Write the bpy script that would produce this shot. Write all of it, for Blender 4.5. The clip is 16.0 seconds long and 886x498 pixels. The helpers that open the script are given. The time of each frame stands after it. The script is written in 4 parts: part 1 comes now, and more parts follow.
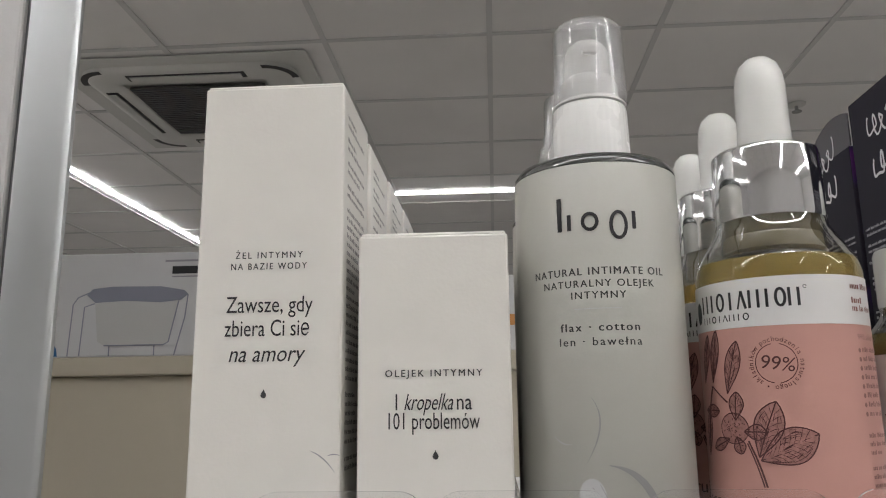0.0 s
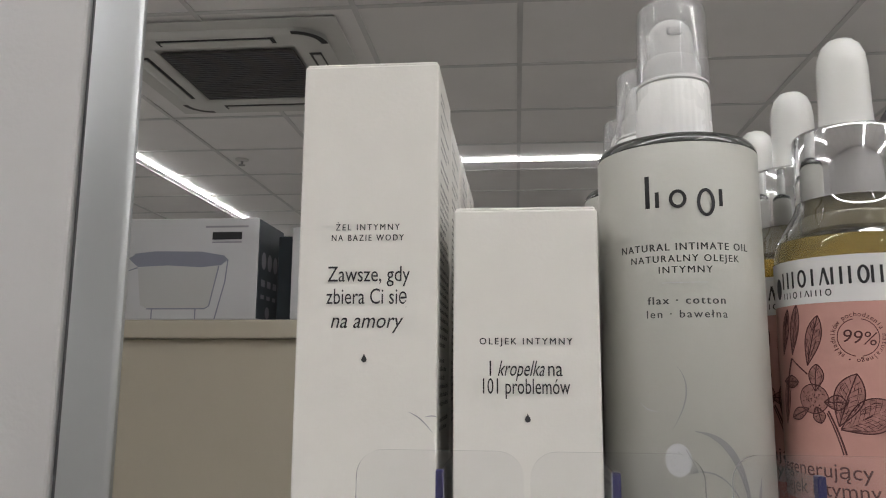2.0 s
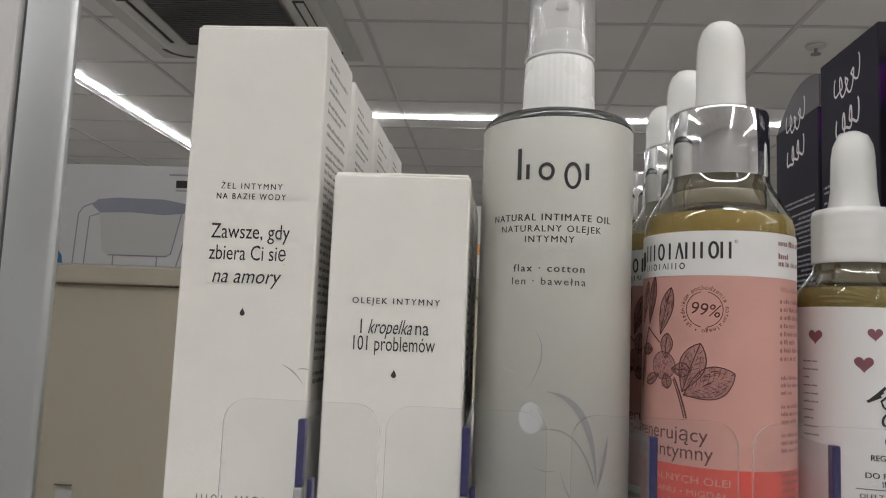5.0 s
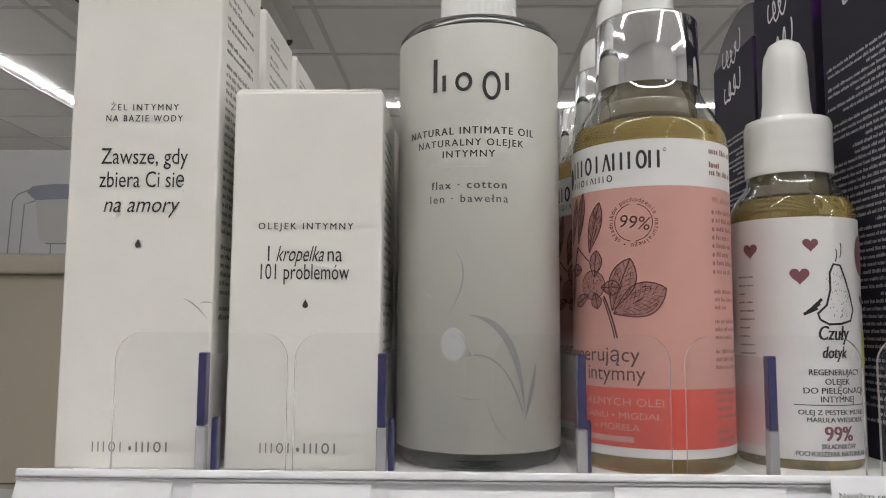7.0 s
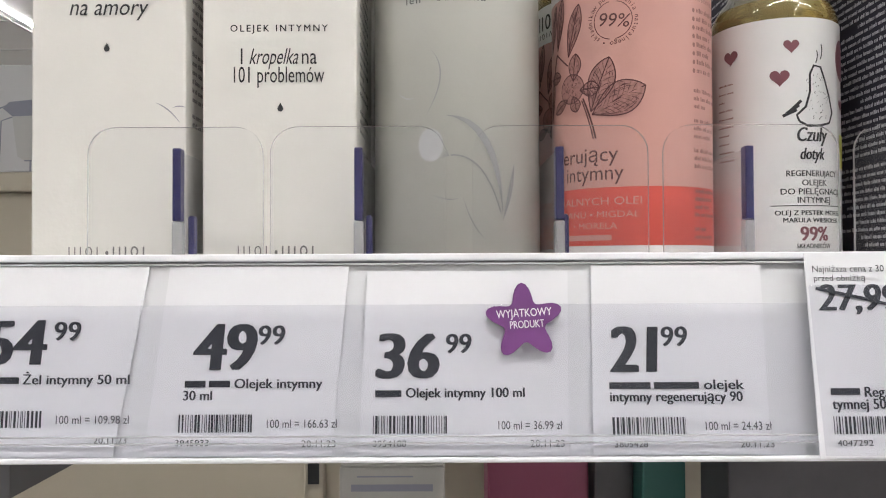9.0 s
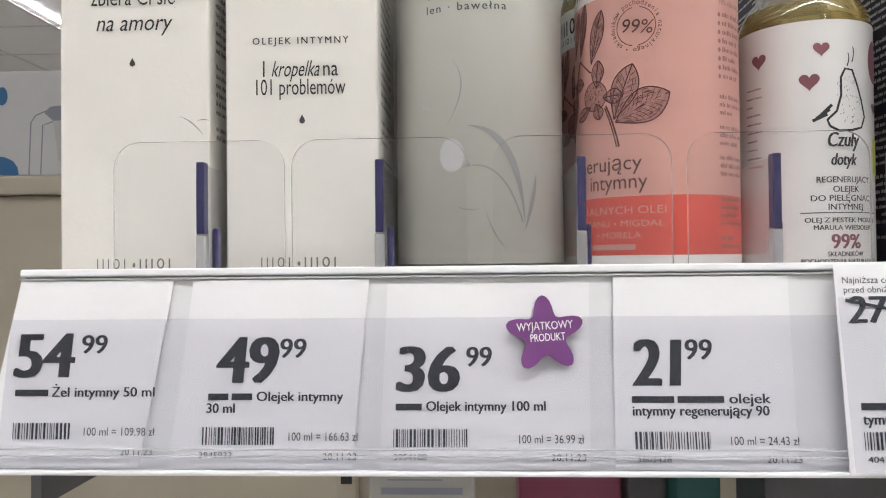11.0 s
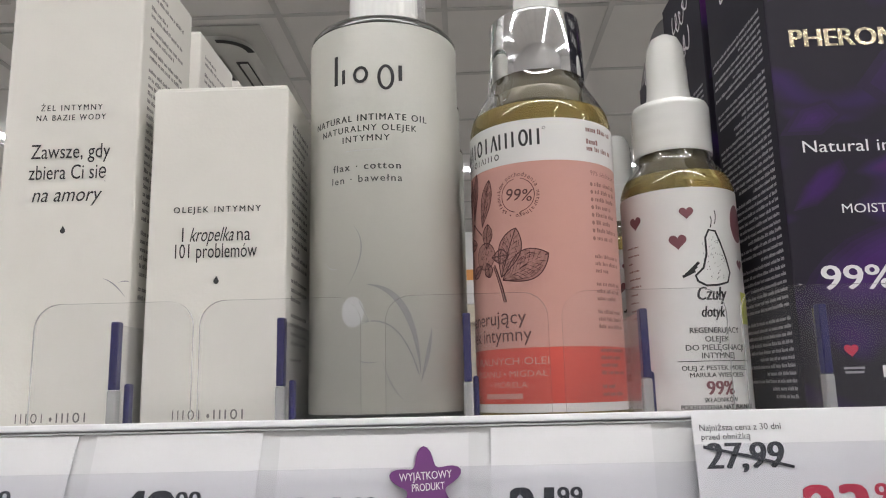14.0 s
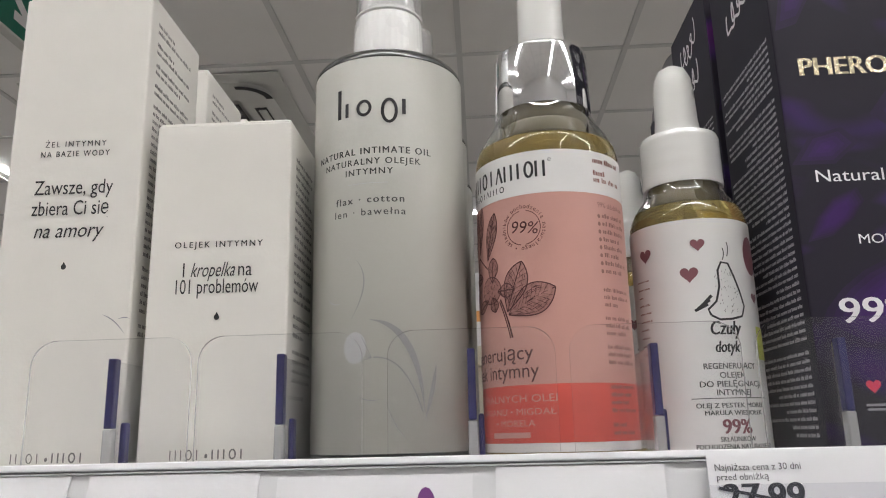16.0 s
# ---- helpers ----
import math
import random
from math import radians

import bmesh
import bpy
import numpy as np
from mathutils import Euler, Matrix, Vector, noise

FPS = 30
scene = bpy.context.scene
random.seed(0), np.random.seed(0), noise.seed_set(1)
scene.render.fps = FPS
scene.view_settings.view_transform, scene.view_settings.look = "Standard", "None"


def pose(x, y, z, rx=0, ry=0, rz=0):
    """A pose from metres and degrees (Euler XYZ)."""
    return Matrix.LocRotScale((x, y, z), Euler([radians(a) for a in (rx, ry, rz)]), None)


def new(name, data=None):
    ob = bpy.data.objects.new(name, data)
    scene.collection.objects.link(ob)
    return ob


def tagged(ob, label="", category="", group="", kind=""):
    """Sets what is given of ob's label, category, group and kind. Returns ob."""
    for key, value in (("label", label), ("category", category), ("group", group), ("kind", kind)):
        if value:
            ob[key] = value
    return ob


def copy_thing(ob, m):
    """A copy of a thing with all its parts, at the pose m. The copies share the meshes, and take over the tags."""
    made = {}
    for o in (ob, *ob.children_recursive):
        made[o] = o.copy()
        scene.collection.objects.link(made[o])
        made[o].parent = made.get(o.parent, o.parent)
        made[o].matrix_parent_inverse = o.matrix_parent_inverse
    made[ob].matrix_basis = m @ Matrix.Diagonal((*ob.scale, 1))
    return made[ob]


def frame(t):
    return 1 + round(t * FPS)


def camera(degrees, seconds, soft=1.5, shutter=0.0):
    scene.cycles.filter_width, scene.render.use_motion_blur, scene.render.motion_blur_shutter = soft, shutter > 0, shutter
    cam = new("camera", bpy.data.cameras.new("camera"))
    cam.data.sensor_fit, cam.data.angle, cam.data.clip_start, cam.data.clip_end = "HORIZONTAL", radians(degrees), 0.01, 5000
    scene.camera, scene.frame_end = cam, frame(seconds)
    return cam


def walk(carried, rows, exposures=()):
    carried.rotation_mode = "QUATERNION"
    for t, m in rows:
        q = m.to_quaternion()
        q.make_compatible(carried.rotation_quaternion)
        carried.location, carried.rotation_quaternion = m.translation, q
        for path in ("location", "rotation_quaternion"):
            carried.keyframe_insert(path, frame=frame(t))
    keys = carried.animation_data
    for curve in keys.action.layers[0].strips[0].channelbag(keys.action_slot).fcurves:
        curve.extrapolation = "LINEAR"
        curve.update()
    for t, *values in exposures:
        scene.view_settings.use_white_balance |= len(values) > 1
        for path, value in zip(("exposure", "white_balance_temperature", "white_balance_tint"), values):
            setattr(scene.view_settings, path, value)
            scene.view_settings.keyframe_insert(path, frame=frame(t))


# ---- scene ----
cam = camera(59.9, 16.0, soft=1.1)
METRES, EYE, TILT, LEAN, TURN = 0.27, 1.42, 0.0, 0.0, 3.7
ROWS = [
    (0.0, 0.0, 0.0, 0.0, 0.14, 11.66, 0.69),
    (0.5, -0.0279, -0.0084, -0.0211, 0.6, 11.3, 0.77),
    (1.0, -0.0439, -0.0338, -0.0108, 1.12, 10.73, 0.53),
    (1.5, -0.0617, -0.0534, -0.0074, 1.57, 10.06, 0.14),
    (2.0, -0.0701, -0.0371, -0.0012, 1.64, 9.29, -0.33),
    (2.5, -0.0931, -0.0347, -0.0153, 1.2, 8.61, -0.89),
    (3.0, -0.072, -0.0331, -0.0053, 0.6, 7.71, -1.51),
    (3.5, -0.0531, -0.0613, 0.0116, 0.22, 7.41, -2.06),
    (4.0, 0.0014, -0.0693, 0.0136, 0.12, 6.95, -2.48),
    (6.5, 0.0654, -0.0371, -0.0434, -0.76, 5.67, -1.39),
    (7.0, 0.0873, -0.009, -0.0604, -2.72, 5.53, -0.33),
    (7.5, 0.1013, -0.0008, -0.064, -3.68, 4.69, 0.34),
    (8.0, 0.1177, 0.0052, -0.0696, -4.35, 4.1, 0.6),
    (8.5, 0.1146, 0.0066, -0.1357, -4.13, 2.09, 0.43),
    (9.0, 0.0975, 0.0036, -0.1893, -3.6, 1.02, 0.26),
    (11.5, 0.1214, 0.0064, -0.1747, -0.82, 0.77, 0.62),
    (12.0, 0.1687, 0.0059, -0.2, -1.28, 1.18, 0.6),
    (12.5, 0.1932, -0.0113, -0.186, -1.67, 2.64, 0.65),
    (13.0, 0.2317, -0.0136, -0.2022, -1.88, 4.53, 0.76),
    (13.5, 0.2105, 0.0044, -0.1837, -2.24, 7.78, 1.04),
    (14.0, 0.1931, -0.0572, -0.1607, -2.03, 10.53, 1.31),
    (14.5, 0.1888, -0.0831, -0.1591, -1.68, 12.72, 1.5),
    (15.0, 0.198, -0.0753, -0.1572, -1.48, 13.53, 1.58),
    (15.5, 0.2093, -0.0519, -0.1622, -1.27, 13.93, 1.52),
    (16.0, 0.2065, -0.0393, -0.1665, -0.71, 13.75, 1.35),
]
walk(cam, [(t, pose(0, 0, EYE, TILT, LEAN, TURN) @ pose(METRES * x, METRES * y, METRES * z, 90 + pitch, roll, yaw)) for t, x, y, z, yaw, pitch, roll in ROWS],
     exposures=[(0, -0.14), (4.2, -0.14), (6.5, -0.06), (7.5, 0.02), (8, 0.10), (9, 0.36), (12, 0.38), (13, 0.36), (14, 0.12), (15, 0.0), (16, 0.06)])

# ---- light ----
world = bpy.data.worlds.new("world")
scene.world = world
world.use_nodes = True
world.node_tree.nodes["Background"].inputs[0].default_value = (0.8, 0.85, 0.9, 1)
world.node_tree.nodes["Background"].inputs[1].default_value = 0.05
LED = 39.5            # radiance of the linear ceiling lamps
CEIL = 2.81           # ceiling height
SH = 1.3665           # top of the display shelf
R = random.Random(7)


# ---- materials ----
def mat(name, col, rough=0.5, metal=0.0, var=0.0, scale=60.0, bump=0.0, bscale=400.0, spec=0.5, coat=0.0):
    m = bpy.data.materials.new(name)
    m.use_nodes = True
    nt = m.node_tree
    b = nt.nodes["Principled BSDF"]
    b.inputs["Base Color"].default_value = (*col, 1)
    b.inputs["Roughness"].default_value = rough
    b.inputs["Metallic"].default_value = metal
    b.inputs["Specular IOR Level"].default_value = spec
    b.inputs["Coat Weight"].default_value = coat
    b.inputs["Coat Roughness"].default_value = 0.08
    tc = nt.nodes.new("ShaderNodeTexCoord")
    if var > 0:
        n1 = nt.nodes.new("ShaderNodeTexNoise")
        n1.inputs["Scale"].default_value = scale
        n1.inputs["Detail"].default_value = 6
        nt.links.new(tc.outputs["Object"], n1.inputs["Vector"])
        mr = nt.nodes.new("ShaderNodeMapRange")
        mr.inputs[1].default_value, mr.inputs[2].default_value = 0.25, 0.75
        mr.inputs[3].default_value, mr.inputs[4].default_value = 1 - var, 1 + var
        nt.links.new(n1.outputs["Fac"], mr.inputs[0])
        mx = nt.nodes.new("ShaderNodeMix")
        mx.data_type, mx.blend_type = "RGBA", "MULTIPLY"
        mx.inputs[0].default_value = 1
        mx.inputs[6].default_value = (*col, 1)
        nt.links.new(mr.outputs[0], mx.inputs[7])
        nt.links.new(mx.outputs[2], b.inputs["Base Color"])
        r2 = nt.nodes.new("ShaderNodeMapRange")
        r2.inputs[3].default_value, r2.inputs[4].default_value = max(0.02, rough - 0.08), min(1, rough + 0.08)
        nt.links.new(n1.outputs["Fac"], r2.inputs[0])
        nt.links.new(r2.outputs[0], b.inputs["Roughness"])
    if bump > 0:
        n2 = nt.nodes.new("ShaderNodeTexNoise")
        n2.inputs["Scale"].default_value = bscale
        n2.inputs["Detail"].default_value = 4
        nt.links.new(tc.outputs["Object"], n2.inputs["Vector"])
        bp = nt.nodes.new("ShaderNodeBump")
        bp.inputs["Strength"].default_value = bump
        bp.inputs["Distance"].default_value = 0.001
        nt.links.new(n2.outputs["Fac"], bp.inputs["Height"])
        nt.links.new(bp.outputs[0], b.inputs["Normal"])
    return m


def glass(name, col, ior=1.48, rough=0.0):
    m = mat(name, col, rough)
    b = m.node_tree.nodes["Principled BSDF"]
    b.inputs["Transmission Weight"].default_value = 1
    b.inputs["IOR"].default_value = ior
    return m


def clear(name, tint, haze=0.0, gloss=0.04, base=0.035, edge=0.75, power=4.5):
    """Thin clear plastic: see-through, a little milky, with a surface gloss."""
    m = bpy.data.materials.new(name)
    m.use_nodes = True
    nt = m.node_tree
    nt.nodes.clear()
    out = nt.nodes.new("ShaderNodeOutputMaterial")
    tr = nt.nodes.new("ShaderNodeBsdfTransparent")
    tr.inputs[0].default_value = (*tint, 1)
    df = nt.nodes.new("ShaderNodeBsdfDiffuse")
    df.inputs[0].default_value = (0.8, 0.8, 0.8, 1)
    gl = nt.nodes.new("ShaderNodeBsdfGlossy")
    gl.inputs["Roughness"].default_value = gloss
    lw = nt.nodes.new("ShaderNodeLayerWeight")
    lw.inputs[0].default_value = 0.5
    pw, fr = nt.nodes.new("ShaderNodeMath"), nt.nodes.new("ShaderNodeMath")
    pw.operation, fr.operation = "POWER", "MULTIPLY_ADD"
    pw.inputs[1].default_value = power
    fr.inputs[1].default_value, fr.inputs[2].default_value = edge, base
    nt.links.new(lw.outputs["Facing"], pw.inputs[0])
    nt.links.new(pw.outputs[0], fr.inputs[0])
    a, b = nt.nodes.new("ShaderNodeMixShader"), nt.nodes.new("ShaderNodeMixShader")
    a.inputs[0].default_value = haze
    nt.links.new(tr.outputs[0], a.inputs[1])
    nt.links.new(df.outputs[0], a.inputs[2])
    nt.links.new(fr.outputs[0], b.inputs[0])
    nt.links.new(a.outputs[0], b.inputs[1])
    nt.links.new(gl.outputs[0], b.inputs[2])
    nt.links.new(b.outputs[0], out.inputs[0])
    return m


def glow(name, col, strength):
    m = bpy.data.materials.new(name)
    m.use_nodes = True
    nt = m.node_tree
    nt.nodes.clear()
    e, o = nt.nodes.new("ShaderNodeEmission"), nt.nodes.new("ShaderNodeOutputMaterial")
    e.inputs[0].default_value = (*col, 1)
    e.inputs[1].default_value = strength
    nt.links.new(e.outputs[0], o.inputs[0])
    return m


def petals(name):
    """Dark carton print with soft purple petals."""
    m = mat(name, (0.02, 0.016, 0.03), 0.5, spec=0.2)
    nt = m.node_tree
    b = nt.nodes["Principled BSDF"]
    tc = nt.nodes.new("ShaderNodeTexCoord")
    mp = nt.nodes.new("ShaderNodeMapping")
    mp.inputs["Rotation"].default_value = (0.3, 0.7, 0)
    mp.inputs["Scale"].default_value = (24, 24, 48)
    n = nt.nodes.new("ShaderNodeTexNoise")
    n.inputs["Scale"].default_value = 1.0
    n.inputs["Detail"].default_value = 1.5
    n.inputs["Distortion"].default_value = 0.9
    cr = nt.nodes.new("ShaderNodeValToRGB")
    e = cr.color_ramp.elements
    e[0].position, e[0].color = 0.52, (0.021, 0.018, 0.028, 1)
    e[1].position, e[1].color = 0.80, (0.090, 0.018, 0.130, 1)
    x = e.new(0.64)
    x.color = (0.036, 0.018, 0.080, 1)
    nt.links.new(tc.outputs["Object"], mp.inputs[0])
    nt.links.new(mp.outputs[0], n.inputs["Vector"])
    nt.links.new(n.outputs["Fac"], cr.inputs[0])
    nt.links.new(cr.outputs[0], b.inputs["Base Color"])
    return m


M_CARTON = mat("carton_white", (0.73, 0.71, 0.665), 0.42, var=0.02, scale=90, bump=0.06, bscale=900)
M_INK = mat("ink_black", (0.02, 0.02, 0.022), 0.5)
M_INKGREY = mat("ink_grey", (0.16, 0.15, 0.15), 0.55)
M_INKDARK = mat("ink_dark_grey", (0.06, 0.06, 0.06), 0.55)
M_INKSOFT = mat("ink_soft_brown", (0.25, 0.12, 0.105), 0.5)
M_ORANGE = mat("print_orange", (0.62, 0.28, 0.08), 0.5)
M_INKBROWN = mat("ink_brown", (0.10, 0.035, 0.035), 0.5)
M_FAINT = mat("ink_light", (0.50, 0.505, 0.51), 0.25)
M_SAGE = mat("label_sage", (0.425, 0.422, 0.382), 0.42, var=0.015, scale=70, bump=0.03, bscale=700)
M_SAGE2 = mat("print_grey", (0.30, 0.303, 0.295), 0.35)
M_GLASSRIM = mat("glass_rim", (0.055, 0.058, 0.055), 0.12, coat=0.6)
M_LEAF = mat("print_leaf", (0.31, 0.312, 0.31), 0.3, metal=0.3)
M_CLEARGLASS = glass("clear_glass", (0.93, 0.95, 0.94), 1.5)
M_OIL = glass("golden_oil", (0.70, 0.56, 0.21), 1.46)
M_OIL.node_tree.nodes["Principled BSDF"].inputs["Transmission Weight"].default_value = 0.8
M_NECK = mat("neck_olive", (0.17, 0.145, 0.085), 0.22, var=0.08, scale=120, coat=0.4)
M_SHELL = clear("bottle_glass", (0.90, 0.905, 0.88), 0.012, 0.02, 0.11, 0.85, 2.4)
M_WHITEPL = mat("white_plastic", (0.82, 0.82, 0.8), 0.28, var=0.01, scale=50, coat=0.2)
M_GLOSSPL = mat("glossy_white_plastic", (0.78, 0.78, 0.76), 0.3, var=0.01, scale=50, coat=0.9)
M_RUBBER = mat("white_rubber", (0.72, 0.72, 0.69), 0.3, var=0.01, scale=60, coat=0.5)
M_CHROME = mat("chrome", (0.84, 0.84, 0.85), 0.09, metal=1.0)
M_OVERCAP = clear("clear_cap", (0.975, 0.976, 0.978), 0.14, 0.05, 0.05, 0.85, 2.6)
M_CLEAR = clear("clear_acrylic", (0.988, 0.988, 0.990), 0.006, 0.03, 0.020, 0.80, 3.6)
M_BLADE = clear("milky_acrylic", (0.97, 0.971, 0.975), 0.035)
M_RIM = clear("acrylic_rim", (0.72, 0.73, 0.74), 0.42)
M_COVER = clear("rail_cover", (0.942, 0.942, 0.956), 0.004, 0.12, 0.012)
M_STRIP = mat("rail_strip", (0.70, 0.705, 0.72), 0.35, var=0.015, scale=30)
M_NAVY = mat("navy_plastic", (0.026, 0.024, 0.115), 0.3)
M_LABW = mat("label_white", (0.70, 0.69, 0.68), 0.4, var=0.015, scale=80)
M_PINK = mat("label_pink", (0.54, 0.29, 0.25), 0.42, var=0.02, scale=80)
M_RED = mat("label_red", (0.60, 0.09, 0.068), 0.42, var=0.02, scale=80)
M_PINKDARK = mat("print_pink_shade", (0.36, 0.175, 0.155), 0.45, var=0.25, scale=900)
M_MAUVE = mat("print_mauve", (0.20, 0.075, 0.09), 0.4)
M_LIME = mat("print_lime", (0.62, 0.66, 0.12), 0.4)
M_DARKBOX = petals("dark_petals")
M_DARKSIDE = mat("dark_side", (0.024, 0.022, 0.033), 0.6, var=0.15, scale=40, spec=0.15)
M_GOLD = mat("gold_foil", (0.66, 0.57, 0.40), 0.26, metal=0.9, var=0.4, scale=900, bump=0.6, bscale=700)
M_WHITEINK = mat("ink_white", (0.78, 0.77, 0.78), 0.45)
M_GREYINK = mat("ink_pale", (0.30, 0.29, 0.32), 0.5)
M_SIDEINK = mat("ink_lilac", (0.46, 0.45, 0.48), 0.5)
M_SHELF = mat("shelf_white", (0.84, 0.83, 0.81), 0.4, var=0.03, scale=12)
M_RAIL = mat("rail_white", (0.77, 0.77, 0.79), 0.32, var=0.015, scale=30)
M_PAPER = mat("tag_paper", (0.77, 0.77, 0.79), 0.62, var=0.015, scale=60, bump=0.05, bscale=500)
M_TAGINK = mat("tag_ink", (0.028, 0.031, 0.042), 0.55)
M_TAGRED = mat("tag_red", (0.52, 0.03, 0.075), 0.5)
M_GROOVE = mat("rail_groove", (0.42, 0.42, 0.43), 0.5)
M_VIOLET = mat("sticker_violet", (0.155, 0.042, 0.185), 0.45, var=0.04, scale=150)
M_BEIGE = mat("beige_metal", (0.50, 0.455, 0.365), 0.45, var=0.03, scale=3, bump=0.03, bscale=300)
M_ALU = mat("brushed_aluminium", (0.60, 0.62, 0.63), 0.44, metal=1.0, var=0.04, scale=9)
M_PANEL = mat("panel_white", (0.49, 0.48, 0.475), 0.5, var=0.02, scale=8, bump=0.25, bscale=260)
M_BLACK = mat("black_plastic", (0.015, 0.015, 0.016), 0.45)
M_GREYMETAL = mat("grey_metal", (0.10, 0.10, 0.105), 0.5, var=0.08, scale=15)
M_TILE = mat("ceiling_tile", (0.82, 0.81, 0.805), 0.9, var=0.035, scale=2.5, bump=0.4, bscale=160)
M_TBAR = mat("ceiling_bar", (0.62, 0.62, 0.62), 0.6, var=0.03, scale=5)
M_ACWHITE = mat("unit_white", (0.60, 0.60, 0.58), 0.45, var=0.02, scale=6)
M_DULL = mat("dull_metal", (0.32, 0.32, 0.315), 0.5, metal=0.3)
M_ACDARK = mat("unit_grille", (0.11, 0.105, 0.10), 0.6)
M_WALL = mat("wall_paint", (0.60, 0.595, 0.585), 0.8, var=0.03, scale=2, bump=0.15, bscale=90)
M_FLOOR = mat("floor_tile", (0.54, 0.515, 0.485), 0.35, var=0.08, scale=3)
M_LED = glow("led_diffuser", (1.0, 0.985, 0.985), LED)
M_GREEN = mat("sign_green", (0.0, 0.16, 0.10), 0.4)
M_BLUE = mat("print_blue", (0.03, 0.14, 0.32), 0.4)
M_JUG = mat("print_jug_lid", (0.24, 0.25, 0.31), 0.5)
M_JUGB = mat("print_jug_body", (0.50, 0.50, 0.49), 0.5)
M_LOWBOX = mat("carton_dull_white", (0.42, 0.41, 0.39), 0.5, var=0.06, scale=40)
M_FARBOX = mat("carton_grey_white", (0.57, 0.57, 0.58), 0.5, var=0.02, scale=20)
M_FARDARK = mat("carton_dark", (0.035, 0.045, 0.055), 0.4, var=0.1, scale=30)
M_MAGENTA = mat("carton_magenta", (0.27, 0.055, 0.115), 0.45, var=0.04, scale=30)
M_TEAL = mat("carton_teal", (0.025, 0.12, 0.105), 0.45, var=0.04, scale=30)
M_SMOKE = mat("carton_smoke", (0.07, 0.065, 0.075), 0.35, var=0.2, scale=30)


# ---- building blocks ----
def thing(name, x=0.0, y=0.0, z=0.0):
    ob = new(name)
    ob.empty_display_size = 0.02
    ob.matrix_basis = Matrix.Translation((x, y, z))
    return ob


def part(name, bm, material, parent=None, label="", smooth=False):
    """One mesh from a bmesh in world places, put under its thing."""
    me = bpy.data.meshes.new(name)
    bmesh.ops.recalc_face_normals(bm, faces=bm.faces)
    bm.to_mesh(me)
    bm.free()
    for mm in (material if isinstance(material, (list, tuple)) else [material]):
        me.materials.append(mm)
    if smooth:
        for p in me.polygons:
            p.use_smooth = True
        me.set_sharp_from_angle(angle=radians(38))
    ob = new(name, me)
    if parent:
        base = Vector((0, 0, 0))
        o = parent
        while o:
            base += o.matrix_basis.translation
            o = o.parent
        me.transform(Matrix.Translation(-base))
        ob.parent = parent
    if label:
        ob["label"] = label
    return ob


def bm_box(x0, x1, y0, y1, z0, z1, bevel=0.0, seg=2, bm=None):
    bm = bm or bmesh.new()
    r = bmesh.ops.create_cube(bm, size=1.0)
    for v in r["verts"]:
        v.co = Vector(((x0 + x1) / 2 + v.co.x * (x1 - x0), (y0 + y1) / 2 + v.co.y * (y1 - y0), (z0 + z1) / 2 + v.co.z * (z1 - z0)))
    if bevel:
        es = list({e for v in r["verts"] for e in v.link_edges})
        bmesh.ops.bevel(bm, geom=es, offset=bevel, segments=seg, affect="EDGES", profile=0.5)
    return bm


def bm_lathe(profile, cx, cy, seg=56, bm=None, wobble=None):
    """Turn a profile of (radius, height) round an upright axis."""
    bm = bm or bmesh.new()
    rings = []
    for r, z in profile:
        if r <= 1e-6:
            rings.append([bm.verts.new((cx, cy, z))])
        else:
            ring = []
            for i in range(seg):
                a = 2 * math.pi * i / seg
                rr = r + (wobble(i, z) if wobble else 0)
                ring.append(bm.verts.new((cx + rr * math.sin(a), cy - rr * math.cos(a), z)))
            rings.append(ring)
    for a, b in zip(rings, rings[1:]):
        for i in range(seg):
            j = (i + 1) % seg
            if len(a) == 1 and len(b) == 1:
                continue
            if len(a) == 1:
                bm.faces.new((a[0], b[i], b[j]))
            elif len(b) == 1:
                bm.faces.new((a[i], a[j], b[0]))
            else:
                bm.faces.new((a[i], a[j], b[j], b[i]))
    return bm


def bm_wrap(cx, cy, r, thick, z0, z1, half, seg=56):
    """A label sheet bent round an upright bottle, open at the back."""
    bm = bmesh.new()
    cols = []
    for i in range(seg + 1):
        a = radians(-half + 2 * half * i / seg)
        cols.append([bm.verts.new((cx + q * math.sin(a), cy - q * math.cos(a), z)) for q, z in ((r, z0), (r + thick, z0), (r + thick, z1), (r, z1))])
    for p, q in zip(cols, cols[1:]):
        for k in range(4):
            bm.faces.new((p[k], p[(k + 1) % 4], q[(k + 1) % 4], q[k]))
    bm.faces.new(cols[0])
    bm.faces.new(cols[-1])
    return bm


def on_front(y):
    return lambda u, v, d=0.00012: Vector((u, y - d, v))


def on_right(x):
    return lambda u, v, d=0.00012: Vector((x + d, u, v))


def on_left(x):
    return lambda u, v, d=0.00012: Vector((x - d, u, v))


def on_round(cx, cy, r):
    """u is the arc length from the side that faces the aisle."""
    return lambda u, v, d=0.00018: Vector((cx + (r + d) * math.sin(u / r), cy - (r + d) * math.cos(u / r), v))


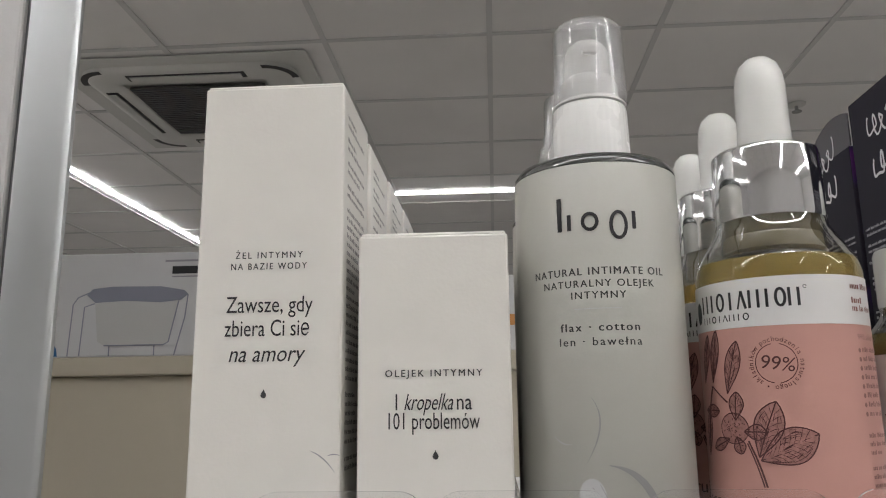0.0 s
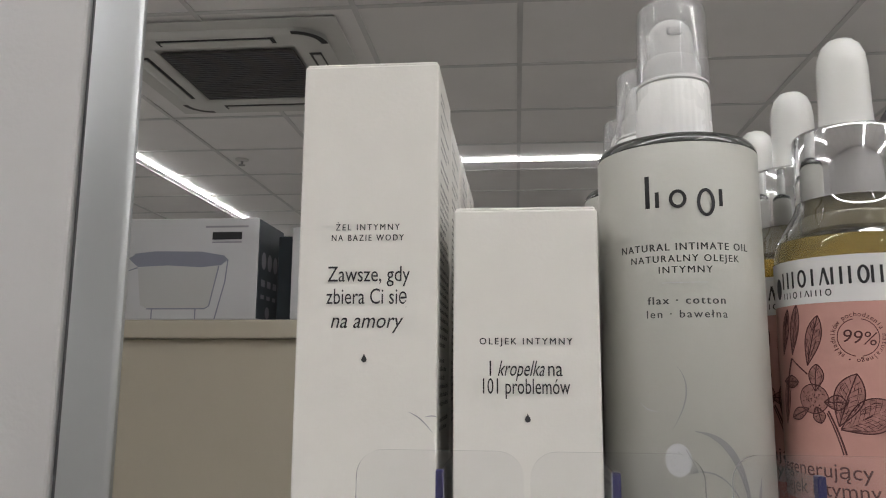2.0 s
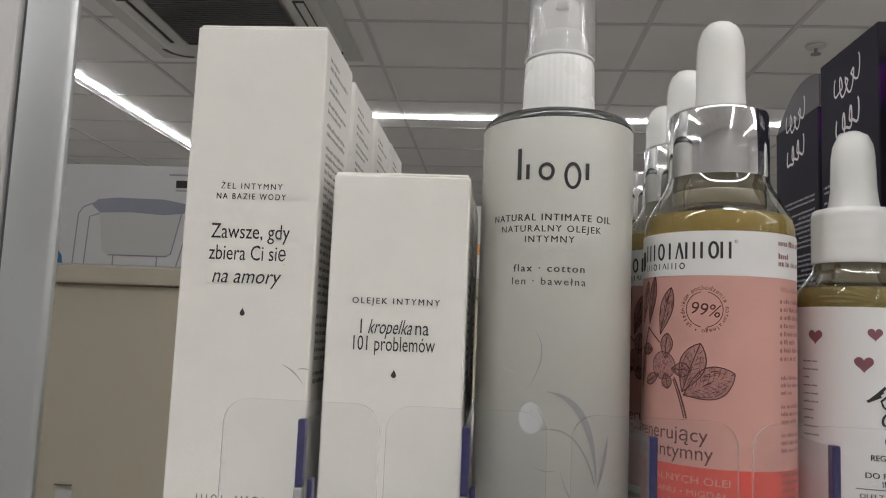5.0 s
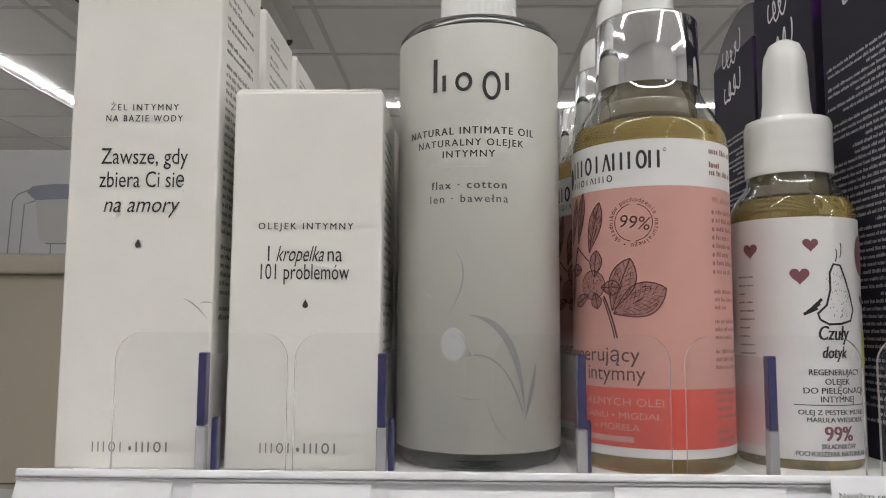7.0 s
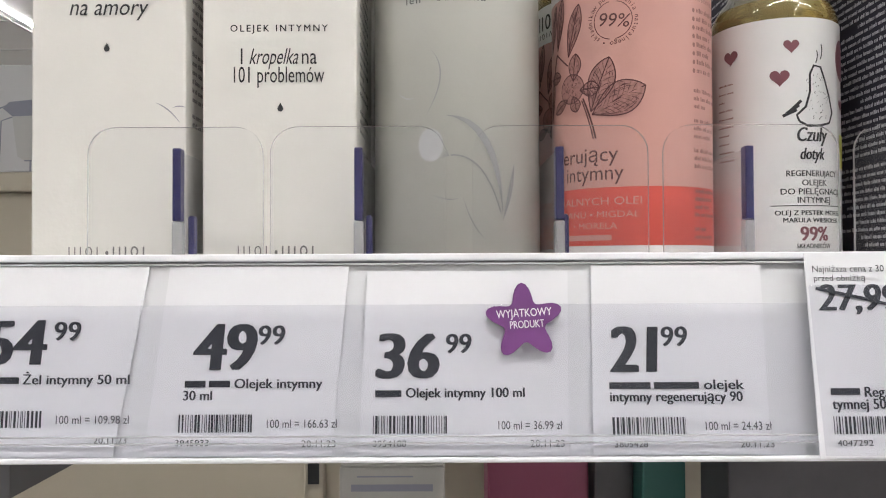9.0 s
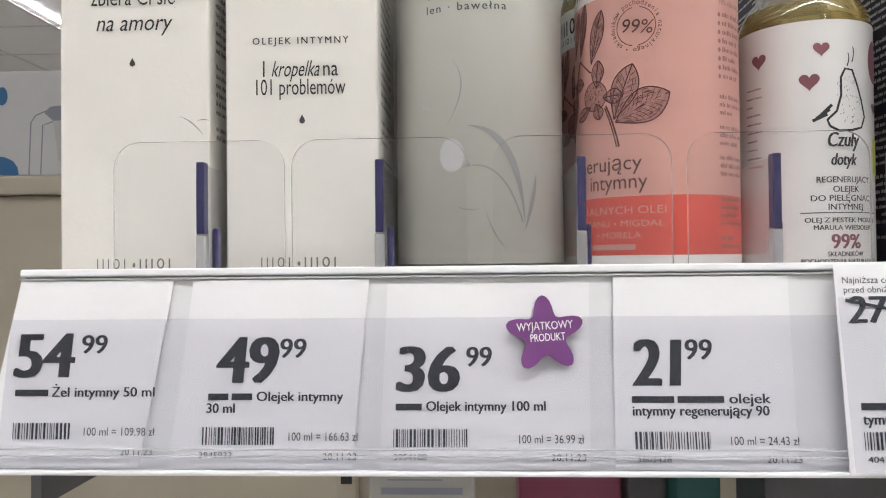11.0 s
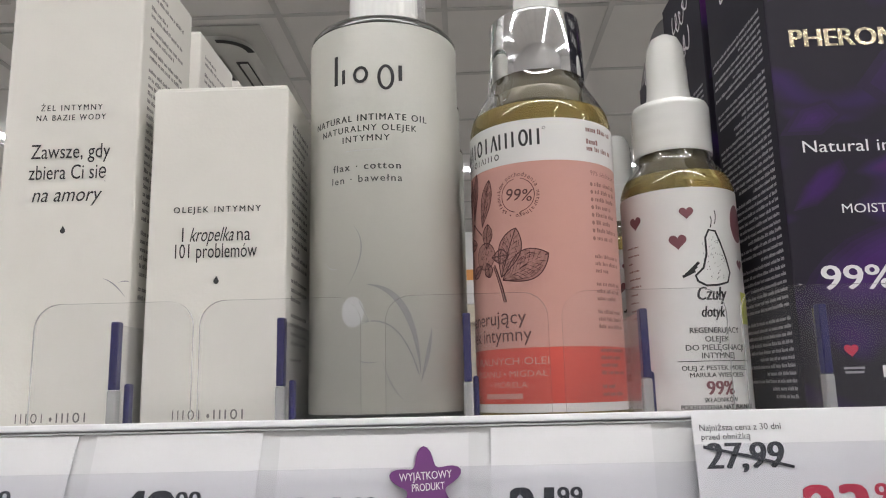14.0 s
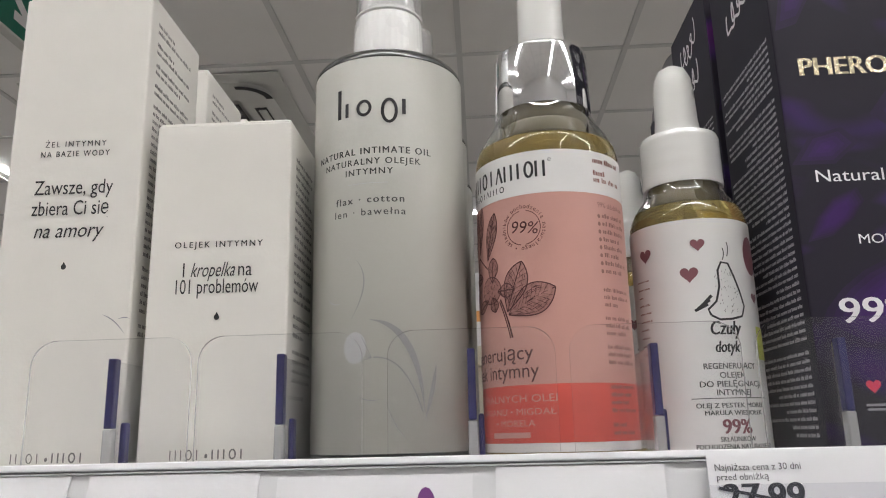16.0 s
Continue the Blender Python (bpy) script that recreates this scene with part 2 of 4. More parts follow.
def ribbon(bm, S, pts, width, taper=False, d=0.00018):
    """A printed stroke along points of a surface."""
    n = len(pts)
    row = []
    for i, (u, v) in enumerate(pts):
        a, b = pts[max(i - 1, 0)], pts[min(i + 1, n - 1)]
        t = Vector((b[0] - a[0], b[1] - a[1]))
        t = t.normalized() if t.length > 0 else Vector((1, 0))
        w = width / 2
        if taper:
            w *= max(0.12, math.sin(math.pi * (i + 0.15) / (n - 0.7)))
        row.append((bm.verts.new(S(u - t.y * w, v + t.x * w, d)), bm.verts.new(S(u + t.y * w, v - t.x * w, d))))
    for p, q in zip(row, row[1:]):
        bm.faces.new((p[0], p[1], q[1], q[0]))


def blob(bm, S, pts, d=0.00014, rings=4):
    """A printed filled shape."""
    cu, cv = sum(p[0] for p in pts) / len(pts), sum(p[1] for p in pts) / len(pts)
    mid = bm.verts.new(S(cu, cv, d))
    last = None
    for k in range(1, rings + 1):
        f = k / rings
        ring = [bm.verts.new(S(cu + (u - cu) * f, cv + (v - cv) * f, d)) for u, v in pts]
        for i in range(len(pts)):
            j = (i + 1) % len(pts)
            bm.faces.new((mid, ring[i], ring[j]) if last is None else (last[i], ring[i], ring[j], last[j]))
        last = ring


def slab(bm, S, u0, u1, v0, v1, d=0.00014, n=1):
    for i in range(n):
        a, b = u0 + (u1 - u0) * i / n, u0 + (u1 - u0) * (i + 1) / n
        bm.faces.new([bm.verts.new(S(u, v, d)) for u, v in ((a, v0), (b, v0), (b, v1), (a, v1))])


def curve_pts(p0, p1, p2, n=12):
    return [((1 - t) ** 2 * p0[0] + 2 * t * (1 - t) * p1[0] + t * t * p2[0], (1 - t) ** 2 * p0[1] + 2 * t * (1 - t) * p1[1] + t * t * p2[1]) for t in [i / n for i in range(n + 1)]]


def oval(cu, cv, a, b, n=28, rot=0.0):
    c, s = math.cos(rot), math.sin(rot)
    return [(cu + a * math.cos(t) * c - b * math.sin(t) * s, cv + a * math.cos(t) * s + b * math.sin(t) * c) for t in [2 * math.pi * i / n for i in range(n)]]


GLYPHS = {}


def glyphs(s, bold=0.0, track=1.0):
    """Outline of a word in the built-in font: points and faces, cap height 1."""
    key = (s, bold, track)
    if key not in GLYPHS:
        cu = bpy.data.curves.new("lettering", "FONT")
        cu.body, cu.size, cu.resolution_u, cu.offset = s, 1.0, 3, bold
        cu.space_character = track
        ob = bpy.data.objects.new("lettering", cu)
        me = bpy.data.meshes.new_from_object(ob)
        vs = np.array([v.co[:2] for v in me.vertices]) if len(me.vertices) else np.zeros((0, 2))
        fs = [tuple(p.vertices) for p in me.polygons]
        bpy.data.objects.remove(ob)
        bpy.data.meshes.remove(me)
        bpy.data.curves.remove(cu)
        GLYPHS[key] = (vs, fs)
    return GLYPHS[key]


CAP = float(glyphs("H")[0][:, 1].max())


def write(bm, S, s, u, v, cap, width=None, align="c", shear=0.0, bold=0.0, rot=0.0, d=0.00018, track=1.0):
    """Letters on a surface: baseline at v, cap height in metres, squeezed to a width."""
    if bold > 0:
        write(bm, S, s, u - bold * 2.4 * cap, v, cap, width, align, shear, 0.0, rot, d - 0.00002, track)
        write(bm, S, s, u + bold * 2.4 * cap, v, cap, width, align, shear, 0.0, rot, d - 0.00001, track)
    vs, fs = glyphs(s, 0.0, track)
    if not len(vs):
        return
    k = cap / CAP
    lo, hi = vs[:, 0].min(), vs[:, 0].max()
    kx = width / (hi - lo) if width else k
    off = {"l": lo, "c": (lo + hi) / 2, "r": hi}[align]
    c, sn = math.cos(rot), math.sin(rot)
    made = []
    for a, b in vs:
        x, y = (a - off) * kx + shear * b * k, b * k
        made.append(bm.verts.new(S(u + x * c - y * sn, v + x * sn + y * c, d)))
    for f in fs:
        bm.faces.new([made[i] for i in f])


def text_line(parent, material, S, *a, **k):
    bm = bmesh.new()
    write(bm, S, *a, **k)
    return part("text_line", bm, material, parent)


def arc_write(bm, S, s, cu, cv, rad, cap, start, sweep):
    """Letters round a ring, clockwise from start, in degrees."""
    for i, ch in enumerate(s):
        if ch == " ":
            continue
        a = radians(start - sweep * (i + 0.5) / len(s))
        write(bm, S, ch, cu + rad * math.cos(a), cv + rad * math.sin(a), cap, rot=a - math.pi / 2)


def marks(bm, S, u0, u1, v, h, n, w):
    """A name mark as a row of plain stems, rings and wedges."""
    step = (u1 - u0) / n
    for i in range(n):
        c, half = u0 + (i + 0.5) * step, step * 0.34
        kind = (0, 2, 1, 2, 3, 0, 2, 1, 0)[i % 9]
        if kind == 1:
            p = oval(c, v + h / 2, half, h * 0.46, 22)
            ribbon(bm, S, p + p[:2], w)
        elif kind == 3:
            ribbon(bm, S, [(c - half, v), (c, v + h)], w * 0.7)
            ribbon(bm, S, [(c, v + h), (c + half, v)], w)
        else:
            for q in ((-half, half) if kind == 0 else (0.0,)):
                slab(bm, S, c + q - w / 2, c + q + w / 2, v, v + h)


def small_print(bm, S, u0, u1, v0, v1, step, h, rng, fill=0.9):
    """Rows of unreadable small print as bars of word length."""
    v = v1
    while v > v0:
        u = u0
        end = u0 + (u1 - u0) * (fill if rng.random() > 0.25 else rng.uniform(0.35, 0.8))
        while u < end:
            stop = min(u + rng.uniform(0.0012, 0.0050), end)
            while u < stop:
                w = h * rng.uniform(0.34, 0.72)
                slab(bm, S, u, u + w, v - h, v + (0.35 * h if rng.random() < 0.25 else 0.0))
                u += w + h * 0.22
            u += h * 0.6
        v -= step if rng.random() > 0.12 else step * 1.8


def tagset(ob, label, category, group="", kind=""):
    return tagged(ob, label, category, group, kind)


# ---- the shop room ----
X0, X1, Y0, Y1 = -6.0, 5.0, -3.4, 9.0
tagset(part("floor", bm_box(X0, X1, Y0, Y1, -0.1, 0), M_FLOOR), "pale grey shop floor of polished tiles", "floor", kind="structure")
for nm, b in (("wall_north", (X0, X1, Y1, Y1 + 0.15)), ("wall_south", (X0, X1, Y0 - 0.15, Y0)), ("wall_west", (X0 - 0.15, X0, Y0, Y1)), ("wall_east", (X1, X1 + 0.15, Y0, Y1))):
    tagset(part(nm, bm_box(*b, 0, CEIL + 0.1), M_WALL), "plain off-white painted shop wall", "wall", kind="structure")

bm = bmesh.new()
gx, gy, gx0, gy0 = 0.635, 0.605, 0.012, 2.70
xs = [gx0 + gx * k for k in range(-10, 9) if X0 < gx0 + gx * k < X1]
ys = [gy0 + gy * k for k in range(-14, 12) if Y0 < gy0 + gy * k < Y1]
bm_box(X0, X1, Y0, Y1, CEIL, CEIL + 0.08, bm=bm)
n_tile = len(bm.faces)
for x in xs:
    bm_box(x - 0.011, x + 0.011, Y0, Y1, CEIL - 0.006, CEIL - 0.0005, bm=bm)
for y in ys:
    bm_box(X0, X1, y - 0.011, y + 0.011, CEIL - 0.005, CEIL - 0.0004, bm=bm)
bm.faces.ensure_lookup_table()
for i, f in enumerate(bm.faces):
    f.material_index = 0 if i < n_tile else 1
tagset(part("ceiling", bm, [M_TILE, M_TBAR]), "suspended ceiling of grey-white mineral tiles in a grid", "ceiling", kind="structure")


def line_lamp(x0, x1, y0, y1, joints):
    t = thing("linear_ceiling_lamp", (x0 + x1) / 2, (y0 + y1) / 2, CEIL - 0.06)
    along_x = x1 - x0 > y1 - y0
    part("housing", bm_box(x0, x1, y0 + 0.007, y1 - 0.007, CEIL - 0.009, CEIL - 0.0065) if along_x else bm_box(x0 + 0.007, x1 - 0.007, y0, y1, CEIL - 0.009, CEIL - 0.0065), M_ACWHITE, t)
    n = joints
    for i in range(n):
        if along_x:
            a, b = x0 + (x1 - x0) * i / n + 0.006, x0 + (x1 - x0) * (i + 1) / n - 0.006
            bm = bm_box(a, b, y0, y1, CEIL - 0.0145, CEIL - 0.0092, 0.002)
        else:
            a, b = y0 + (y1 - y0) * i / n + 0.006, y0 + (y1 - y0) * (i + 1) / n - 0.006
            bm = bm_box(x0, x1, a, b, CEIL - 0.0145, CEIL - 0.0092, 0.002)
        part("diffuser", bm, M_LED, t)
    return tagset(t, "long white linear lamp on the suspended ceiling, switched on", "ceiling lamp", "ceiling lamps")


line_lamp(-0.98, 2.03, 4.835, 4.860, 2)
line_lamp(-2.444, -2.427, -1.2, 8.2, 6)
line_lamp(-1.9, 3.9, -0.545, -0.475, 4)
line_lamp(0.83, 0.86, -3.2, -0.7, 2)
# two unseen lamps, added to brighten the floor and ceiling
line_lamp(3.36, 3.40, -3.2, 3.2, 4)
line_lamp(-4.64, -4.60, -3.2, 5.2, 4)

# ceiling cassette air conditioner
ac = thing("air_conditioner", -1.245, 3.285, CEIL - 0.03)
ax, ay = -1.245, 3.285
part("cover_plate", bm_box(ax - 0.535, ax + 0.535, ay - 0.53, ay + 0.53, CEIL - 0.012, CEIL - 0.0065, 0.003), M_ACWHITE, ac)
bm = bmesh.new()
for rr, z in ((0.455, CEIL - 0.0125), (0.44, CEIL - 0.028), (0.42, CEIL - 0.032), (0.33, CEIL - 0.032), (0.31, CEIL - 0.022)):
    ring = []
    for q in range(4):
        for k in range(7):
            a = math.pi / 2 * q + math.pi / 2 * k / 6
            cr = 0.11 if rr > 0.35 else 0.02
            cx, cy = [(1, 1), (-1, 1), (-1, -1), (1, -1)][q]
            ring.append(bm.verts.new((ax + cx * (rr - cr) + cr * math.cos(a), ay + cy * (rr - cr) + cr * math.sin(a), z)))
    if z != CEIL - 0.0125:
        for i in range(28):
            bm.faces.new((old[i], old[(i + 1) % 28], ring[(i + 1) % 28], ring[i]))
    old = ring
part("frame", bm, M_ACWHITE, ac, smooth=True)
for dx, dy in ((0, 1), (0, -1), (1, 0), (-1, 0)):
    w, h = (0.25, 0.026) if dy else (0.026, 0.25)
    cx, cy = ax + dx * 0.385, ay + dy * 0.385
    part("air_slot", bm_box(cx - w, cx + w, cy - h, cy + h, CEIL - 0.0345, CEIL - 0.0322), M_BLACK, ac, "black air slot")
    w, h = (0.235, 0.017) if dy else (0.017, 0.235)
    part("louvre", bm_box(cx - w + 0.004 * dx, cx + w + 0.004 * dx, cy - h, cy + h, CEIL - 0.041, CEIL - 0.035, 0.002), M_ACWHITE, ac)
for dx in (-1, 1):
    for dy in (-1, 1):
        bm = bmesh.new()
        old = None
        for k in range(8):
            a = math.atan2(dy, dx) - math.pi / 4 + math.pi / 2 * k / 7
            cx, cy = ax + dx * 0.335, ay + dy * 0.335
            v = [bm.verts.new((cx + q * math.cos(a), cy + q * math.sin(a), CEIL - zz)) for q, zz in ((0.100, 0.0335), (0.128, 0.0325))]
            if old:
                bm.faces.new((old[0], old[1], v[1], v[0]))
            old = v
        part("corner_slot", bm, M_BLACK, ac, "black curved air slot")
bm = bm_box(ax - 0.295, ax + 0.295, ay - 0.27, ay + 0.27, CEIL - 0.030, CEIL - 0.022)
part("grille", bm, M_ACDARK, ac, "dark grey intake grille")
for k in range(24):
    y = ay - 0.26 + 0.52 * k / 23
    part("slat", bm_box(ax - 0.29, ax + 0.29, y - 0.004, y + 0.004, CEIL - 0.035, CEIL - 0.0302), M_GREYMETAL, ac)
tagset(ac, "white ceiling cassette air conditioner with dark intake grille", "air conditioner")

for sx, sy in ((-1.79, 4.72), (1.45, 3.52)):
    s = thing("sprinkler", sx, sy, CEIL - 0.02)
    part("rose", bm_lathe([(0, CEIL - 0.0065), (0.045, CEIL - 0.0065), (0.042, CEIL - 0.014), (0.02, CEIL - 0.018), (0, CEIL - 0.018)], sx, sy, 24), M_ACWHITE, s, smooth=True)
    part("head", bm_lathe([(0.008, CEIL - 0.018), (0.008, CEIL - 0.04), (0.022, CEIL - 0.043), (0.022, CEIL - 0.047), (0, CEIL - 0.048)], sx, sy, 20), M_DULL, s, smooth=True)
    tagset(s, "small round sprinkler head on the ceiling tiles", "sprinkler", "sprinklers")

# hanging green direction sign
sg = thing("direction_sign", -1.235, 1.83, 2.505)
part("panel", bm_box(-1.25, -1.222, 1.62, 1.985, 2.505, 2.70, 0.003), M_GREEN, sg, "green sign face")
part("border", bm_box(-1.2525, -1.2195, 1.612, 1.993, 2.497, 2.505, 0.002), M_ACWHITE, sg)
part("end_cap", bm_box(-1.2525, -1.2195, 1.9853, 1.993, 2.5053, 2.70, 0.002), M_ACWHITE, sg)
bm = bmesh.new()
S = on_right(-1.222)
ribbon(bm, S, [(1.80, 2.66), (1.94, 2.57)], 0.03, d=0.001)
ribbon(bm, S, [(1.955, 2.625), (1.955, 2.56)], 0.028, d=0.0012)
ribbon(bm, S, [(1.965, 2.558), (1.87, 2.558)], 0.028, d=0.0014)
part("arrow", bm, M_WHITEINK, sg, "white arrow")
for y in (1.68, 1.93):
    part("hanger", bm_box(-1.2375, -1.2345, y - 0.0015, y + 0.0015, 2.70, CEIL - 0.004), M_GREYMETAL, sg)
tagset(sg, "green direction sign with white arrow hanging from ceiling", "sign")

# ---- neighbouring shelf unit with its cartons ----
GZ = 1.4955
g = thing("beige_shelf_unit", 0, 1.3, 0)
part("side_panel", bm_box(-1.7, 0.9, 1.062, 1.09, 0.0, 1.4685, 0.002), M_BEIGE, g)
part("top_board", bm_box(-1.71, 0.91, 1.05, 1.60, 1.469, GZ, 0.003), M_BEIGE, g)
part("back_panel", bm_box(-1.7, 0.9, 1.57, 1.59, 0.0, 1.4685), M_BEIGE, g)
bm = bm_box(-0.60, -0.575, 1.0585, 1.0615, 1.183, 1.1845)
part("slot", bm, M_GREYMETAL, g)
part("sticker", bm_box(-0.598, -0.574, 1.060, 1.0616, 1.15, 1.176), M_FARBOX, g)
tagset(g, "beige metal shelf unit with a thick top board", "shelf unit")

jb = thing("filter_jug_carton", -0.51, 1.12, GZ)
part("body", bm_box(-0.645, -0.3865, 1.053, 1.172, GZ, 1.6435, 0.002), M_FARBOX, jb, "grey-white printed carton")
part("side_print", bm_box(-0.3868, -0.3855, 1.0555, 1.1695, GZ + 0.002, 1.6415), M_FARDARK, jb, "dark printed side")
S = on_front(1.053)
bm = bmesh.new()
blob(bm, S, [(-0.578, 1.583), (-0.57, 1.592), (-0.54, 1.595), (-0.47, 1.594), (-0.436, 1.588), (-0.43, 1.582), (-0.44, 1.574), (-0.47, 1.571), (-0.52, 1.574), (-0.565, 1.572)], d=0.0005)
part("jug_lid_print", bm, M_JUG, jb)
bm = bmesh.new()
blob(bm, S, [(-0.565, 1.571), (-0.52, 1.574), (-0.47, 1.571), (-0.443, 1.573), (-0.455, 1.515), (-0.462, 1.511), (-0.548, 1.511), (-0.558, 1.517)], d=0.0009)
part("jug_body_print", bm, M_JUGB, jb)
bm = bmesh.new()
for pts in ([(-0.43, 1.582), (-0.433, 1.55), (-0.446, GZ + 0.001)], [(-0.443, 1.573), (-0.455, 1.515), (-0.462, 1.511), (-0.548, 1.511)], [(-0.6, 1.497), (-0.597, 1.57), (-0.59, 1.58), (-0.57, 1.588)], [(-0.583, 1.497), (-0.58, 1.566), (-0.565, 1.571)], [(-0.54, 1.511), (-0.54, GZ + 0.001)], [(-0.475, 1.511), (-0.475, GZ + 0.001)]):
    ribbon(bm, S, pts, 0.0019, d=0.0013)
part("outline_print", bm, M_JUG, jb)
bm = bmesh.new()
slab(bm, S, -0.455, -0.411, 1.6115, 1.6225, 0.0008)
part("name_bar", bm, M_INK, jb)
bm = bmesh.new()
slab(bm, S, -0.466, -0.402, 1.629, 1.6318, 0.0008)
slab(bm, S, -0.455, -0.411, 1.6065, 1.6085, 0.0008)
part("small_bars", bm, M_GREYINK, jb)
S2 = on_right(-0.3855)
bm = bmesh.new()
for k in range(3):
    blob(bm, S2, oval(1.077 + 0.027 * k, 1.583, 0.010, 0.013, 16), d=0.0005)
    slab(bm, S2, 1.068 + 0.027 * k, 1.085 + 0.027 * k, 1.545, 1.555, 0.0005)
    slab(bm, S2, 1.068 + 0.027 * k, 1.083 + 0.027 * k, 1.527, 1.533, 0.0005)
blob(bm, S2, oval(1.10, 1.508, 0.010, 0.009, 16), d=0.0005)
part("icons_print", bm, M_GREYINK, jb)
bm = bmesh.new()
blob(bm, S, oval(-0.645 + 0.006, 1.608, 0.008, 0.013, 20), d=0.0006)
part("blue_dot_print", bm, M_BLUE, jb)
bm = bmesh.new()
blob(bm, S, [(-0.644, 1.497), (-0.615, 1.497), (-0.617, 1.508), (-0.624, 1.517), (-0.635, 1.522), (-0.644, 1.523)], d=0.0006)
part("red_blue_print", bm, M_BLUE, jb)
tagset(jb, "white carton printed with a water filter jug", "carton")

for i, (a, b, top, dot) in enumerate(((-0.338, -0.12, 1.630, True), (-0.10, 0.12, 1.60, False), (0.14, 0.36, 1.62, True))):
    c = thing("far_carton", (a + b) / 2, 1.13, GZ)
    part("body", bm_box(a, b, 1.058, 1.19, GZ, top, 0.002), M_FARBOX, c)
    bm = bmesh.new()
    S = on_front(1.058)
    blob(bm, S, oval(a + 0.029, 1.611 if dot else 1.56, 0.014, 0.013, 20), d=0.0006)
    slab(bm, S, a + 0.06, b - 0.03, 1.53, 1.545, 0.0006)
    part("print", bm, M_BLUE if dot else M_ORANGE, c)
    tagset(c, "grey-white carton with a round blue print", "carton", "cartons on the beige unit")
dk = thing("dark_carton", -0.36, 1.15, GZ)
part("body", bm_box(-0.368, -0.345, 1.09, 1.19, GZ, 1.622, 0.002), M_FARDARK, dk)
tagset(dk, "narrow dark carton standing between two pale ones", "carton")

# ---- end panel with aluminium edge ----
ep = thing("end_panel", -0.5, 0.40, 0)
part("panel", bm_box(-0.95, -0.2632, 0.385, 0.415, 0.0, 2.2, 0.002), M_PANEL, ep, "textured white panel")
part("gasket", bm_box(-0.2628, -0.2598, 0.389, 0.400, 0.0, 2.2), M_GREYMETAL, ep)
bm = bmesh.new()
prof = [(-0.2594, 0.3870), (-0.2585, 0.3848), (-0.2570, 0.3842), (-0.2340, 0.3862), (-0.2314, 0.3868), (-0.2304, 0.3880), (-0.2306, 0.3915), (-0.2594, 0.3915)]
lo = [bm.verts.new((x, y, 0.0)) for x, y in prof]
hi = [bm.verts.new((x, y, 2.2)) for x, y in prof]
for i in range(len(prof)):
    j = (i + 1) % len(prof)
    bm.faces.new((lo[i], lo[j], hi[j], hi[i]))
bm.faces.new(lo)
bm.faces.new(hi)
part("edge_profile", bm, M_ALU, ep, "brushed aluminium edge profile", smooth=True)
tagset(ep, "white end panel edged with a brushed aluminium profile", "panel")

# ---- display shelf ----
SX0, SX1 = -0.0745, 0.42
sh = thing("display_shelf", 0.17, 0.4, SH)
part("board", bm_box(SX0, SX1, 0.179, 0.625, SH - 0.022, SH, 0.001), M_SHELF, sh, "white shelf board")
part("bracket", bm_box(SX0 - 0.003, SX0 - 0.0005, 0.182, 0.625, SH - 0.052, SH - 0.001), M_GREYMETAL, sh, "dark grey bracket")
tagset(sh, "white metal shelf carrying cosmetics behind clear dividers", "shelf")
bp = thing("shelf_back_panel", 0.1, 0.65, 0)
part("panel", bm_box(-0.088, 0.6, 0.64, 0.665, 0.0, 1.318, 0.002), M_BEIGE, bp)
part("upright", bm_box(-0.088, -0.072, 0.626, 0.6395, 0.0, 1.318, 0.001), M_BEIGE, bp)
part("slot", bm_box(-0.0845, -0.0755, 0.6245, 0.6275, 1.191, 1.225), M_BLACK, bp, "black slot in the upright")
tagset(bp, "beige metal back panel with a slotted upright", "panel")
lw = thing("lower_shelf", 0.15, 0.4, 1.10)
part("board", bm_box(-0.30, 0.6, 0.20, 0.622, 1.08, 1.10, 0.001), M_SHELF, lw)
tagset(lw, "lower white shelf holding cartons", "shelf")


def low_carton(x0, x1, y0, y1, top, m, label, bars=None):
    c = thing("low_carton", (x0 + x1) / 2, (y0 + y1) / 2, 1.10)
    part("body", bm_box(x0, x1, y0, y1, 1.10, top, 0.0015), m, c)
    part("flap", bm_box(x0 + 0.0006, x1 - 0.0006, y0 + 0.0008, y1 - 0.0006, top + 0.0001, top + 0.0012, 0.0004), m, c)
    if bars:
        bm = bmesh.new()
        for u0, u1, v0, v1 in bars:
            slab(bm, on_front(y0), u0, u1, v0, v1, 0.0004)
        part("print", bm, M_JUG, c, "grey blue bar print")
    return tagset(c, label, "carton", "cartons on the lower shelf")


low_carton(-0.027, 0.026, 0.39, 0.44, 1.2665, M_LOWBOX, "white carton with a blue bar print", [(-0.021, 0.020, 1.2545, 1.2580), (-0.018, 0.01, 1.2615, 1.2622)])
low_carton(0.055, 0.124, 0.53, 0.58, 1.26, M_MAGENTA, "magenta carton on the lower shelf")
low_carton(0.153, 0.181, 0.50, 0.55, 1.255, M_TEAL, "narrow teal carton on the lower shelf")
low_carton(0.19, 0.30, 0.45, 0.50, 1.262, M_SMOKE, "dark smoky carton on the lower shelf")
low_carton(0.126, 0.152, 0.52, 0.56, 1.25, M_SMOKE, "dark smoky carton on the lower shelf")

# price rail: tilted back, its face runs from the top edge downwards
TOP, FALL = Vector((0, 0.1735, 1.3695)), Vector((0, -0.0080, -0.0415)).normalized()
OUT = Vector((1, 0, 0)).cross(FALL)
OUT = -OUT if OUT.y > 0 else OUT


def on_rail(u, v, d=0.00012):
    return Vector((u, 0, 0)) + TOP - FALL * v + OUT * d


